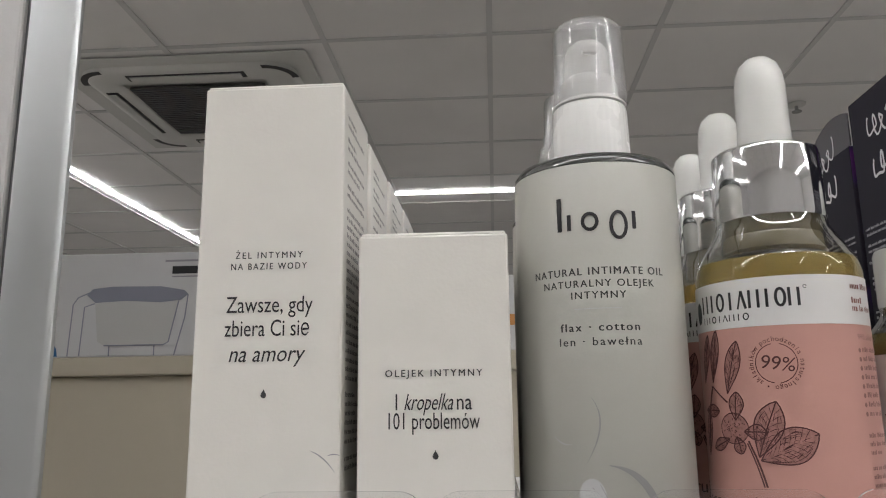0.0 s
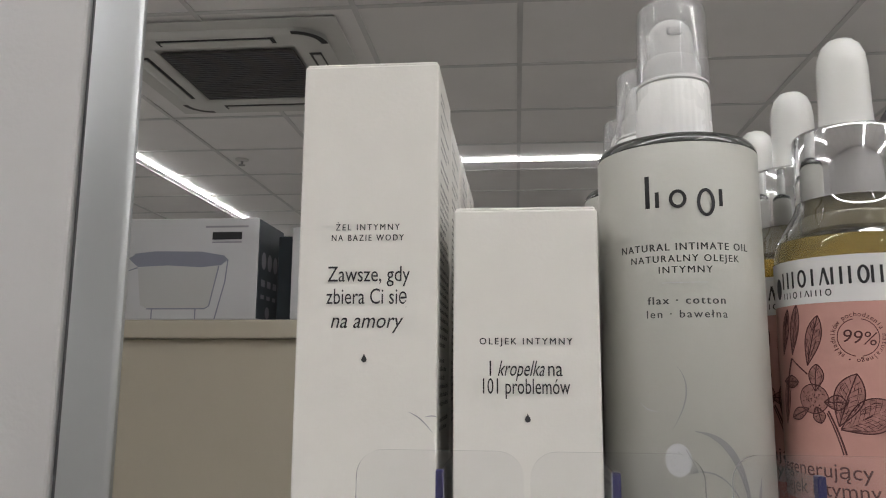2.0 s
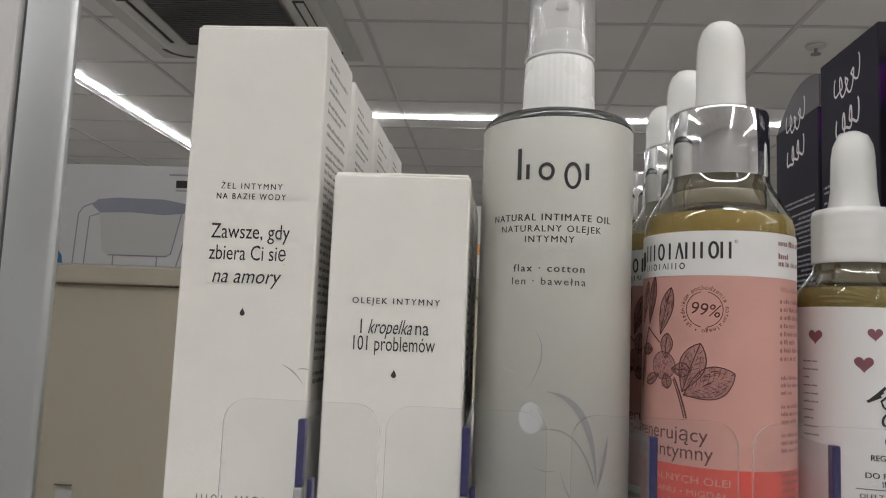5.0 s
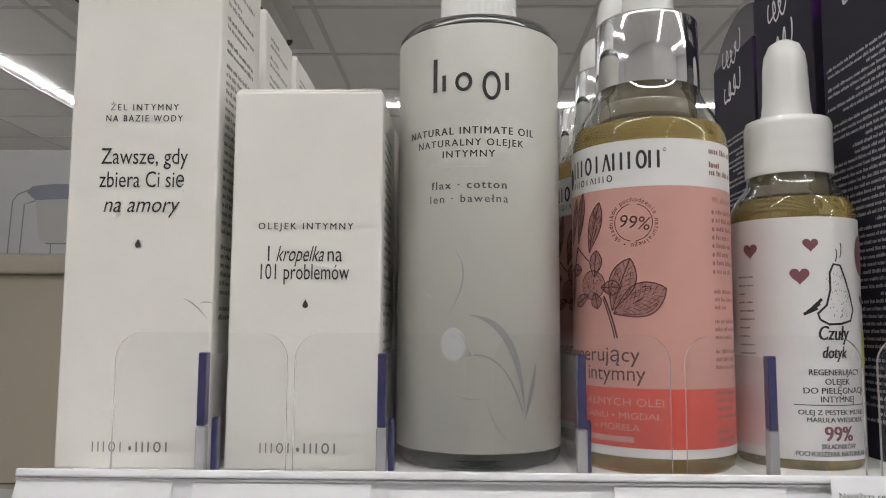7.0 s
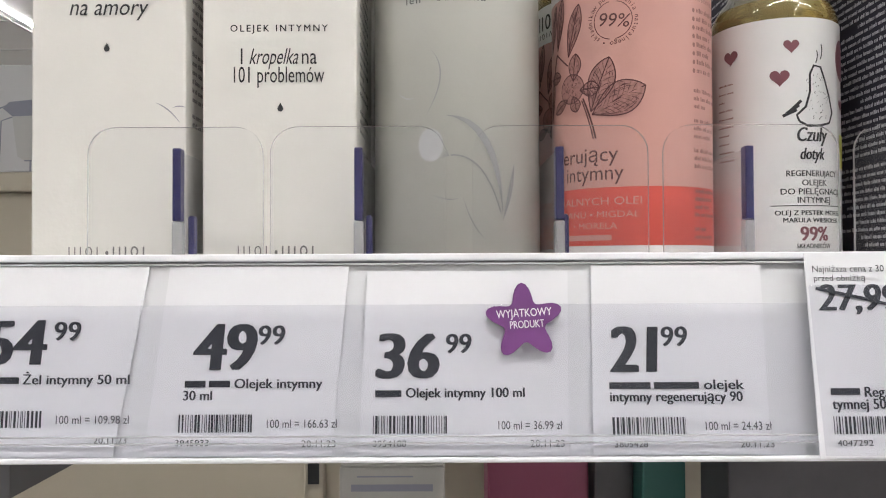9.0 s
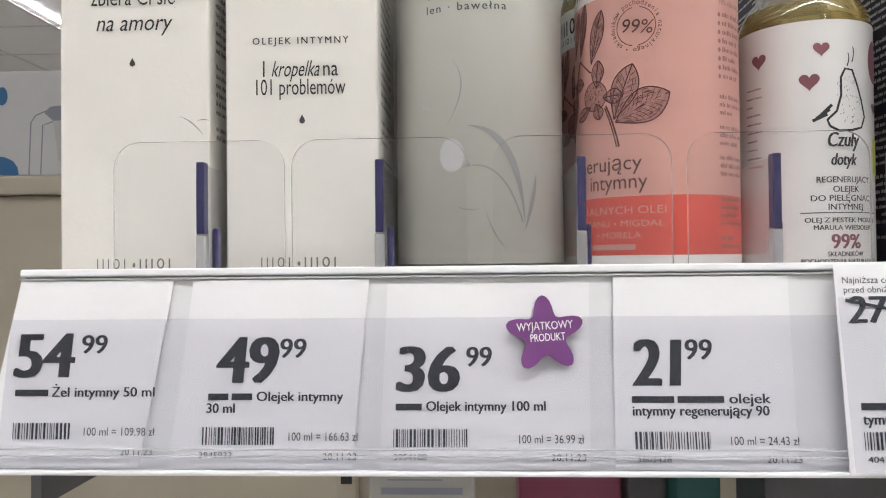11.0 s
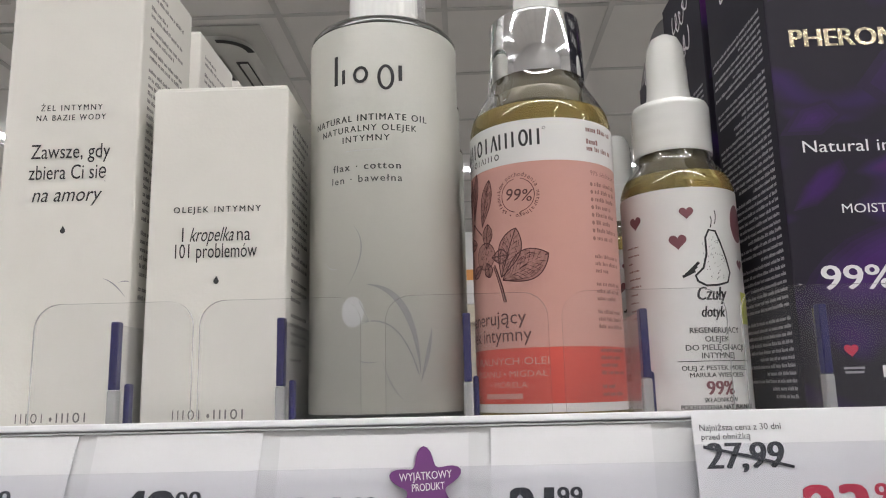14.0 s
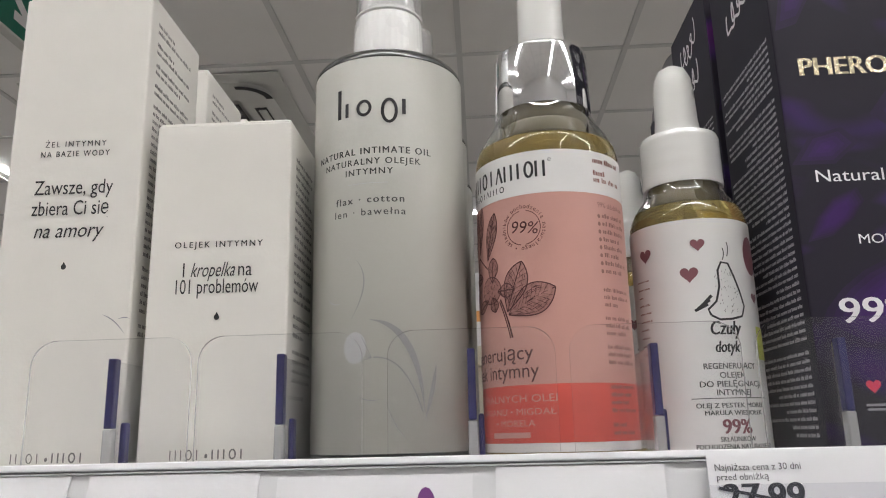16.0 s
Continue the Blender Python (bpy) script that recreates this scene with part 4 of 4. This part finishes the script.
    ribbon(bm, S, curve_pts((38.7 * k, 1.3940), (37 * k, 1.388), (29.5 * k, 1.3795), 12), 0.0013, True)
    part("leaf_print", bm, M_LEAF, t, "grey metallic leaves")
    return tagset(t, "sage grey spray bottle with clear cap and white collar", "bottle", "spray bottles")


H = spray_bottle(0.0299, 0.2174, 0.0226)
for dx, dy in ((0.0006, 0.0533), (0.0020, 0.109)):
    copy_thing(H, Matrix.Translation(Vector(H.matrix_basis.translation) + Vector((dx, dy, 0))))


def leaf(bm_line, holder, S, base, tip, width, veins=5, seed=1):
    """Engraved leaf: outline, midrib, side veins and dark hatching along the blade."""
    bu, bv = base
    rg = random.Random(seed)
    L = Vector((tip[0] - bu, tip[1] - bv))
    nrm = Vector((-L.y, L.x)).normalized()

    def at(t, f):
        w = width / 2 * math.sin(math.pi * min(1.0, t) ** 1.25) ** 0.8 * f
        return (bu + L.x * t + nrm.x * w, bv + L.y * t + nrm.y * w)
    side = [[at(i / 16, sgn) for i in range(17)] for sgn in (1, -1)]
    for q in side:
        ribbon(bm_line, S, q, 0.00032)
    ribbon(bm_line, S, [base, at(0.5, 0.06), tip], 0.0003)
    for i in range(veins):
        t = 0.12 + 0.62 * i / max(1, veins - 1)
        for sgn in (1, -1):
            ribbon(bm_line, S, [at(t, 0), at(t + 0.11, 0.45 * sgn), at(min(0.97, t + 0.17), 0.92 * sgn)], 0.00016, True)
    for i in range(veins * 5):
        f, t = rg.uniform(-0.9, 0.9), rg.uniform(0.08, 0.72)
        e = min(0.96, t + rg.uniform(0.08, 0.24))
        ribbon(bm_line, S, [at(t, f), at((t + e) / 2, f + 0.03), at(e, f * 0.9)], rg.uniform(0.00010, 0.00022), True)
    fill = bmesh.new()
    blob(fill, S, side[0] + side[1][::-1], 0.00008, 3)
    part("leaf_shade", fill, M_PINKDARK, holder)




# ---- dropper bottle with pink label ----
def pink_bottle(cx, cy, r):
    t = thing("pink_dropper_bottle", cx, cy, SH)
    z = SH
    g2 = part("oil", bm_lathe([(0, z + 0.0022), (r - 0.005, z + 0.0006), (r - 0.0015, z), (r - 0.0003, z + 0.001), (r, z + 0.003), (r, 1.4535), (r - 0.0006, 1.4563), (r - 0.0010, 1.4572), (0, 1.4572)], cx, cy, 64), M_OIL, t, "golden oil", smooth=True)
    g1 = part("glass", bm_lathe([(r - 0.0009, 1.45725), (r - 0.0022, 1.4598), (r - 0.0040, 1.4628), (r - 0.0056, 1.4655), (0.0148, 1.4672), (0.0143, 1.4690)], cx, cy, 64), M_SHELL, t, "clear glass shoulder", smooth=True)
    part("neck", bm_lathe([(0.0100, 1.4598), (0.0128, 1.4598), (0.0136, 1.4606), (0.0136, 1.4640), (0.0132, 1.4648), (0.0135, 1.4658), (0.0133, 1.4700), (0.010, 1.4700)], cx, cy, 48), M_NECK, t, "olive tinted neck", smooth=True)
    shadeless(g1, g2)
    cap = part("cap", bm_lathe([(0.0136, 1.4693), (0.0143, 1.4690), (0.0145, 1.4695), (0.0143, 1.4880), (0.0141, 1.4886), (0.0137, 1.4890), (0.008, 1.4892), (0, 1.4892)], cx, cy, 72), M_CHROME, t, "polished chrome cap", smooth=True)
    part("bulb", bm_lathe([(0.0074, 1.4893), (0.0073, 1.4930), (0.0071, 1.4970), (0.0070, 1.5090), (0.0065, 1.5130), (0.0054, 1.5160), (0.0036, 1.5178), (0.0016, 1.5185), (0, 1.5186)], cx + 0.0007, cy, 40), M_RUBBER, t, "white rubber bulb", smooth=True)
    pip = part("pipette", bm_lathe([(0.0034, 1.4690), (0.0034, 1.4573)], cx, cy, 20), M_SHELL, t, smooth=True)
    for nm, a, b, m in (("label_top", 1.4390, 1.4513, M_LABW), ("label_middle", 1.3877, 1.4390, M_PINK), ("label_band", 1.3730, 1.3877, M_RED), ("label_foot", 1.3707, 1.3730, M_LABW)):
        part(nm, bm_wrap(cx, cy, r + 0.00004, 0.00016, a + 0.00002, b - 0.00002, 128), m, t, {"label_top": "white label strip", "label_middle": "salmon pink label", "label_band": "red label band", "label_foot": "white label edge"}[nm], smooth=True)
    S = on_round(cx, cy, r + 0.0002)
    k = r * math.pi / 180
    bm = bmesh.new()
    marks(bm, S, -82 * k, -6 * k, 1.4436, 0.0046, 9, 0.0007)
    blob(bm, S, oval(-88 * k, 1.4440, 0.0016, 0.0030, 16))
    marks(bm, S, -81 * k, -39 * k, 1.4408, 0.0017, 8, 0.0003)
    ribbon(bm, S, oval(-3 * k, 1.4483, 0.0004, 0.0004, 10), 0.00015)
    tagged(part("name_mark", bm, M_INK, t), kind="stuff")
    bm, bf = bmesh.new(), bmesh.new()
    cu, cv = -25.0 * k, 1.4297
    for a0, a1 in ((100, 262), (278, 442)):
        ribbon(bm, S, [(cu + 0.0048 * math.cos(radians(a)), cv + 0.0048 * math.sin(radians(a))) for a in range(a0, a1, 8)], 0.0002)
    write(bm, S, "99%", cu, cv - 0.0016, 0.0033, 0.0078, shear=0.1, rot=-0.14)
    arc_write(bm, S, "składników pochodzenia naturalnego •", cu, cv, 0.0054, 0.0012, 235, 352)
    # flower stem, leaves and blossom
    ribbon(bm, S, curve_pts((-37.5 * k, 1.4002), (-41.0 * k, 1.4060), (-47.5 * k, 1.4110), 10), 0.00048)
    ribbon(bm, S, curve_pts((-39.3 * k, 1.4002), (-42.6 * k, 1.4056), (-48.5 * k, 1.4105), 10), 0.00036)
    ribbon(bm, S, curve_pts((-61.5 * k, 1.4204), (-68 * k, 1.4222), (-76 * k, 1.4246), 8), 0.00045)
    ribbon(bm, S, curve_pts((-76 * k, 1.4246), (-84 * k, 1.4180), (-86 * k, 1.4100), 8), 0.0007)
    leaf(bm, t, S, (-40.0 * k, 1.4064), (-3.7 * k, 1.4128), 0.0084, 8, 1)
    leaf(bm, t, S, (-41.0 * k, 1.4072), (-27.5 * k, 1.4205), 0.0070, 7, 2)
    leaf(bm, t, S, (-61.0 * k, 1.4226), (-50.5 * k, 1.4357), 0.0044, 6, 3)
    leaf(bm, t, S, (-75.0 * k, 1.4255), (-67.6 * k, 1.4390), 0.0032, 5, 4)
    leaf(bm, t, S, (-87.0 * k, 1.4255), (-77.4 * k, 1.4380), 0.0030, 5, 5)
    leaf(bm, t, S, (-88.0 * k, 1.4185), (-70.2 * k, 1.4183), 0.0032, 4, 6)
    leaf(bm, t, S, (-88.0 * k, 1.4070), (-83.0 * k, 1.4188), 0.0030, 4, 7)
    leaf(bm, t, S, (-56.0 * k, 1.4160), (-53.7 * k, 1.4230), 0.0042, 3, 8)
    leaf(bm, t, S, (-50.0 * k, 1.4132), (-34.6 * k, 1.4131), 0.0038, 3, 9)
    leaf(bm, t, S, (-56.0 * k, 1.4120), (-53.0 * k, 1.4078), 0.0034, 3, 10)
    leaf(bm, t, S, (-62.0 * k, 1.4115), (-79.0 * k, 1.4089), 0.0030, 3, 11)
    rg = random.Random(21)
    for q in range(46):
        a2, f2 = rg.uniform(0, 2 * math.pi), rg.uniform(0.15, 0.95)
        x2, y2 = -58.0 * k + 0.0040 * f2 * math.cos(a2), 1.4140 + 0.0036 * f2 * math.sin(a2)
        ribbon(bm, S, [(x2, y2), (x2 + rg.uniform(-0.0005, 0.0005), y2 + rg.uniform(-0.0006, 0.0006))], 0.00018)
    p = oval(-58 * k, 1.4140, 0.0042, 0.0038, 24)
    ribbon(bm, S, p + [p[0]], 0.00026)
    blob(bf, S, p, 0.00011, 3)
    part("blossom_shade", bf, M_PINKDARK, t, "brownish blossom shading")
    write(bm, S, "Regenerujący", -22.0 * k, 1.3943, 0.0037, 0.0305, "r")
    write(bm, S, "olejek intymny", -18.5 * k, 1.3896, 0.0037, 0.0310, "r")
    part("drawing", bm, M_INKBROWN, t, "dark brown flower drawing and words")
    bm = bmesh.new()
    write(bm, S, "NATURALNYCH OLEI", -6.8 * k, 1.3833, 0.0019, 0.0330, "r")
    write(bm, S, "ARGANU • MIGDAŁ", -8.2 * k, 1.3801, 0.0016, 0.0260, "r")
    write(bm, S, "• MORELA", -23.0 * k, 1.3772, 0.0016, 0.0125, "r")
    slab(bm, S, -62 * k, -27 * k, 1.3743, 1.3757, n=6)
    part("band_lettering", bm, M_PINK, t, "pale words on red")
    bm = bmesh.new()
    rg = random.Random(9)
    write(bm, S, "99% składników", 33 * k, 1.4352, 0.0014, 0.0115, "l")
    for i in range(8):
        v = 1.4320 - 0.0022 * i
        blob(bm, S, oval(33.5 * k, v + 0.0006, 0.0005, 0.0006, 10))
        small_print(bm, S, 36.5 * k, 66 * k, v - 0.0005, v + 0.0011, 0.01, 0.0009, rg)
    small_print(bm, S, 33 * k, 66 * k, 1.3905, 1.4125, 0.0020, 0.0008, rg)
    small_print(bm, S, 33 * k, 66 * k, 1.3745, 1.3870, 0.0020, 0.0008, rg)
    small_print(bm, S, 31 * k, 64 * k, 1.4420, 1.4490, 0.0020, 0.0011, rg)
    tagged(part("column_print", bm, M_INKSOFT, t), kind="stuff")
    return tagset(t, "glass dropper bottle of golden oil with pink label", "bottle", "pink dropper bottles")


PB = pink_bottle(0.0778, 0.2145, 0.0212)
for dx, dy in ((0.0006, 0.0436), (0.0017, 0.0876)):
    copy_thing(PB, Matrix.Translation(Vector(PB.matrix_basis.translation) + Vector((dx, dy, 0))))


# ---- small dropper bottle with hearts ----
def heart(bm, S, cu, cv, s, rot=0.0):
    pts = []
    for i in range(28):
        a = 2 * math.pi * i / 28
        x, y = 16 * math.sin(a) ** 3 / 17, (13 * math.cos(a) - 5 * math.cos(2 * a) - 2 * math.cos(3 * a) - math.cos(4 * a)) / 17
        pts.append((cu + s * (x * math.cos(rot) - y * math.sin(rot)), cv + s * (x * math.sin(rot) + y * math.cos(rot))))
    blob(bm, S, pts)


def heart_bottle(cx, cy, r):
    t = thing("heart_dropper_bottle", cx, cy, SH)
    z = SH
    g2 = part("oil", bm_lathe([(0, z + 0.0018), (r - 0.004, z + 0.0006), (r - 0.0012, z), (r - 0.0003, z + 0.001), (r, z + 0.0026), (r, 1.4340), (r - 0.0006, 1.4362), (r - 0.0016, 1.4383), (0, 1.4383)], cx, cy, 56), M_OIL, t, "golden oil", smooth=True)
    g1 = part("glass", bm_lathe([(r - 0.0016, 1.43835), (r - 0.0028, 1.4402), (r - 0.0044, 1.4422), (0.0116, 1.4436), (0.0112, 1.4460)], cx, cy, 56), M_SHELL, t, "clear glass shoulder", smooth=True)
    part("neck", bm_lathe([(0.0085, 1.4395), (0.0104, 1.4398), (0.0107, 1.4425), (0.0104, 1.4432), (0.0106, 1.4460), (0.008, 1.4460)], cx, cy, 40), M_NECK, t, "olive tinted neck", smooth=True)
    shadeless(g1, g2)
    part("cap", bm_lathe([(0.0108, 1.4459), (0.0116, 1.4456), (0.0118, 1.4462), *[(0.01180 + 0.000018 * math.sin(2 * math.pi * q / 6.5), 1.4470 + 0.0132 * q / 20) for q in range(21)], (0.0117, 1.4606), (0.0113, 1.4617), (0.0072, 1.4621), (0, 1.4621)], cx, cy, 56), M_GLOSSPL, t, "glossy white cap", smooth=True)
    part("bulb", bm_lathe([(0.0073, 1.4622), (0.0068, 1.4645), (0.0064, 1.4680), (0.0061, 1.4780), (0.0056, 1.4818), (0.0043, 1.4848), (0.0020, 1.4863), (0, 1.4865)], cx, cy, 36), M_RUBBER, t, "white rubber bulb", smooth=True)
    part("label_sheet", bm_wrap(cx, cy, r + 0.00004, 0.00016, 1.3692, 1.4324, 128), M_LABW, t, "white paper label", smooth=True)
    S = on_round(cx, cy, r + 0.0002)
    k = r * math.pi / 180
    bm = bmesh.new()
    heart(bm, S, -8 * k, 1.4250, 0.0021)
    heart(bm, S, -18 * k, 1.4168, 0.0026)
    heart(bm, S, -62 * k, 1.4240, 0.0024)
    heart(bm, S, 52 * k, 1.4105, 0.0018)
    blob(bm, S, oval(53 * k, 1.4225, 0.0036, 0.0056, 24))
    part("hearts_print", bm, M_MAUVE, t, "mauve hearts")
    # plain outlined shape
    bm = bmesh.new()
    body = [(-2, 1.4052), (6, 1.4040), (18, 1.4042), (29, 1.4050), (33, 1.4078), (29, 1.4120), (24, 1.4160), (19, 1.4195), (12, 1.4198), (8, 1.4175), (8, 1.4130), (4, 1.4090), (-4, 1.4068), (-2, 1.4052)]
    ribbon(bm, S, [(a * k, b) for a, b in body], 0.0006)
    rg = random.Random(3)
    for i in range(60):
        a, b = rg.uniform(4, 27), rg.uniform(1.4055, 1.4175)
        if a < 27 - (b - 1.404) * 900 + 8:
            ribbon(bm, S, [(a * k, b), (a * k + 0.0002, b + 0.0004)], 0.0001)
    for q in range(3):
        ribbon(bm, S, [((-16 + 3 * q) * k, 1.4066 + 0.0006 * q), ((-4 + 2 * q) * k, 1.4082 + 0.0012 * q)], 0.0008)
    part("shape_print", bm, M_INK, t, "black outlined shape")
    bm = bmesh.new()
    ribbon(bm, S, curve_pts((14 * k, 1.4205), (17 * k, 1.4225), (15 * k, 1.4238), 6), 0.0003)
    ribbon(bm, S, curve_pts((19 * k, 1.4215), (22 * k, 1.4240), (20 * k, 1.4255), 6), 0.0003)
    text_line(t, M_INK, S, "Czuły", 10 * k, 1.4000, 0.0036, 0.0085, shear=0.15, bold=0.016)
    text_line(t, M_INK, S, "dotyk", 10 * k, 1.3953, 0.0030, 0.0068, shear=0.15, bold=0.016)
    text_line(t, M_INK, S, "REGENERUJĄCY", 12.2 * k, 1.3909, 0.0015, 0.0150, bold=0.008)
    text_line(t, M_INK, S, "OLEJEK", 12.2 * k, 1.3885, 0.0015, 0.0072, bold=0.008)
    text_line(t, M_INK, S, "DO PIELĘGNACJI", 12.2 * k, 1.3862, 0.0015, 0.0178, bold=0.008)
    text_line(t, M_INK, S, "INTYMNEJ", 12.2 * k, 1.3840, 0.0015, 0.0096, bold=0.008)
    slab(bm, S, -26.7 * k, 50 * k, 1.38315, 1.38335, n=12)
    text_line(t, M_INK, S, "OLEJ Z PESTEK MORELI", 11 * k, 1.3808, 0.0012, 0.0200, bold=0.012)
    text_line(t, M_INK, S, "MARULA WIESIOŁEK", 12 * k, 1.3789, 0.0012, 0.0165, bold=0.012)
    text_line(t, M_INK, S, "SKŁADNIKÓW", 11.5 * k, 1.3722, 0.0012, 0.0098, bold=0.012)
    text_line(t, M_INK, S, "POCHODZENIA NATURALNEGO", 12 * k, 1.3703, 0.0012, 0.0224, bold=0.012)
    tagged(part("squiggle_print", bm, M_INK, t), kind="stuff")
    bm = bmesh.new()
    small_print(bm, S, -78 * k, -58 * k, 1.395, 1.417, 0.0023, 0.0004, rg)
    tagged(part("column_print", bm, M_INKSOFT, t), kind="stuff")
    bm = bmesh.new()
    write(bm, S, "99%", 11.5 * k, 1.3742, 0.0036, 0.0078, bold=0.02)
    part("percent_print", bm, M_MAUVE, t)
    bm = bmesh.new()
    slab(bm, S, 48 * k, 75 * k, 1.3935, 1.4025, n=6)
    part("lime_print", bm, M_LIME, t, "lime green patch")
    return tagset(t, "small glass dropper bottle, white label with hearts", "bottle", "heart dropper bottles")


YB = heart_bottle(0.1191, 0.2188, 0.0167)
for dx, dy in ((0.0035, 0.098),):
    copy_thing(YB, Matrix.Translation(Vector(YB.matrix_basis.translation) + Vector((dx, dy, 0))))


# ---- dark purple cartons ----
SOFT = []          # petal print from its dark rim to its heart
for q in range(6):
    f = ((q + 0.6) / 6) ** 0.8
    SOFT.append(mat("petal_tone", tuple(a + (b - a) * f for a, b in zip((0.021, 0.018, 0.032), (0.056, 0.017, 0.120))), 0.5, var=0.25, scale=70, spec=0.2))


def dark_carton_big(x0, x1, y0, y1, top, arched=False):
    t = thing("purple_carton", (x0 + x1) / 2, (y0 + y1) / 2, SH)
    bm = bm_box(x0, x1, y0, y1, SH, top, 0.0005)
    bm.faces.ensure_lookup_table()
    for f in bm.faces:
        f.material_index = 1 if f.calc_center_median().x < x0 + 0.0002 else 0
    part("body", bm, [M_DARKBOX, M_DARKSIDE], t, "dark carton with purple petals")
    if arched:
        bm = bmesh.new()
        rim = [(y0 + (y1 - y0) * q / 16, top + 0.0002 + 0.016 * math.sin(math.pi * (0.30 + 0.70 * q / 16)) ** 0.8) for q in range(17)]
        rim = [(y0, top + 0.0002)] + rim[:-1] + [(y1, top + 0.0002)]
        sa = [bm.verts.new((x0 + 0.0006, a, b)) for a, b in rim]
        sb = [bm.verts.new((x0 + 0.0012, a, b)) for a, b in rim]
        bm.faces.new(sa)
        bm.faces.new(sb)
        for q in range(len(rim)):
            w = (q + 1) % len(rim)
            bm.faces.new((sa[q], sa[w], sb[w], sb[q]))
        part("open_flap", bm, M_SMOKE, t, "dark rounded flap standing open")
    S = on_front(y0)
    for nm, tint, pts in (("petal_print", 1, [(0.0020, 1.4000), (0.0045, 1.4050), (0.0090, 1.4100), (0.0150, 1.4145), (0.0220, 1.4178), (0.0330, 1.4215), (0.0450, 1.4225), (0.0560, 1.4190), (0.0560, 1.3925), (0.0400, 1.3900), (0.0250, 1.3935), (0.0120, 1.3945)]),
                          ("petal_print", 1, [(0.0020, 1.4225), (0.0050, 1.4290), (0.0100, 1.4345), (0.0165, 1.4372), (0.0180, 1.4335), (0.0145, 1.4285), (0.0085, 1.4240)]),
                          ("petal_print", 0, [(0.0230, 1.4580), (0.0310, 1.4680), (0.0450, 1.4740), (0.0555, 1.4720), (0.0555, 1.4530), (0.0430, 1.4490), (0.0300, 1.4520)]),
                          ("petal_print", 0, [(0.0010, 1.4840), (0.0040, 1.4990), (0.0110, 1.5100), (0.0150, 1.5070), (0.0125, 1.4960), (0.0070, 1.4860)]),
                          ("petal_print", 0, [(0.0005, 1.4440), (0.0060, 1.4520), (0.0150, 1.4545), (0.0190, 1.4500), (0.0120, 1.4440)])):
        bm = bmesh.new()
        rings = 9
        blob(bm, S, [(x0 + a, b) for a, b in pts], 0.00006, rings)
        bm.faces.ensure_lookup_table()
        for i, f in enumerate(bm.faces):
            f.material_index = max(0, rings - 1 - i // len(pts)) if tint else max(0, rings - 1 - i // len(pts)) // 2
            f.material_index = min(f.material_index, 5)
        part(nm, bm, SOFT, t, "soft purple petal")
    bm = bmesh.new()
    write(bm, S, "PHEROMO", x0 + 0.0062, 1.4700, 0.0052, 0.0365, "l", 0, 0.02)
    tagged(part("gold_lettering", bm, M_GOLD, t, "embossed gold letters"), kind="stuff")
    bm = bmesh.new()
    text_line(t, M_WHITEINK, S, "Natural inti", x0 + 0.0063, 1.4390, 0.0033, 0.0272, "l")
    text_line(t, M_WHITEINK, S, "MOISTU", x0 + 0.0150, 1.4217, 0.0025, 0.0150, "l")
    text_line(t, M_WHITEINK, S, "99%", x0 + 0.0075, 1.4010, 0.0064, 0.0190, "l", 0, 0.012)
    for a, b, c in (((0.018, 1.497), (0.022, 1.489), (0.034, 1.497)), ((0.034, 1.497), (0.036, 1.508), (0.030, 1.502)), ((0.030, 1.502), (0.026, 1.497), (0.040, 1.496)), ((0.040, 1.496), (0.046, 1.503), (0.043, 1.495))):
        ribbon(bm, S, curve_pts((x0 + a[0], a[1]), (x0 + b[0], b[1]), (x0 + c[0], c[1]), 10), 0.0007)
    part("script_print", bm, M_WHITEINK, t, "white script flourish")
    bm = bmesh.new()
    p = oval(x0 + 0.0255, 1.379, 0.0042, 0.0042, 30)
    ribbon(bm, S, p + [p[0]], 0.0004)
    slab(bm, S, x0 + 0.0205, x0 + 0.0300, 1.3778, 1.3808)
    part("round_badge", bm, M_WHITEINK, t)
    bm = bmesh.new()
    slab(bm, S, x0 + 0.0105, x0 + 0.0160, 1.3800, 1.3806)
    slab(bm, S, x0 + 0.0108, x0 + 0.0157, 1.3789, 1.3795)
    part("small_bar", bm, M_GREYINK, t)
    bm = bmesh.new()
    heart(bm, S, x0 + 0.0130, 1.3850, 0.0020)
    part("heart_print", bm, M_TAGRED, t, "pink heart")
    S2 = on_left(x0)
    bm = bmesh.new()
    rg = random.Random(12)
    small_print(bm, S2, y0 + 0.004, y1 - 0.003, 1.372, 1.484, 0.0021, 0.0008, rg, 1.0)
    tagged(part("side_print", bm, M_SIDEINK, t), kind="stuff")
    bm = bmesh.new()
    ym = (y0 + y1) / 2
    for n2, zc, amp, half, wide in ((4, 1.521, 0.0058, 0.0095, 0.0009), (3, 1.504, 0.0062, 0.0085, 0.0011)):
        pts = [(ym + half * (1 - 2 * q / 60) + 0.0022 * math.sin(2 * math.pi * n2 * q / 60), zc + 0.005 * (q / 60 - 0.5) + amp * math.cos(2 * math.pi * n2 * q / 60) * (0.55 + 0.45 * math.cos(q * 0.33))) for q in range(61)]
        ribbon(bm, S2, pts, wide)
    part("script_mark", bm, M_WHITEINK, t, "white script flourish")
    return tagset(t, "tall dark purple carton with white and gold print", "carton", "purple cartons")


XC = dark_carton_big(0.1412, 0.199, 0.1938, 0.2415, 1.5345)
for dx, dy in ((0.0004, 0.0548),):
    copy_thing(XC, Matrix.Translation(Vector(XC.matrix_basis.translation) + Vector((dx, dy, 0))))
dark_carton_big(0.1425, 0.2003, 0.3010, 0.3485, 1.520, True)
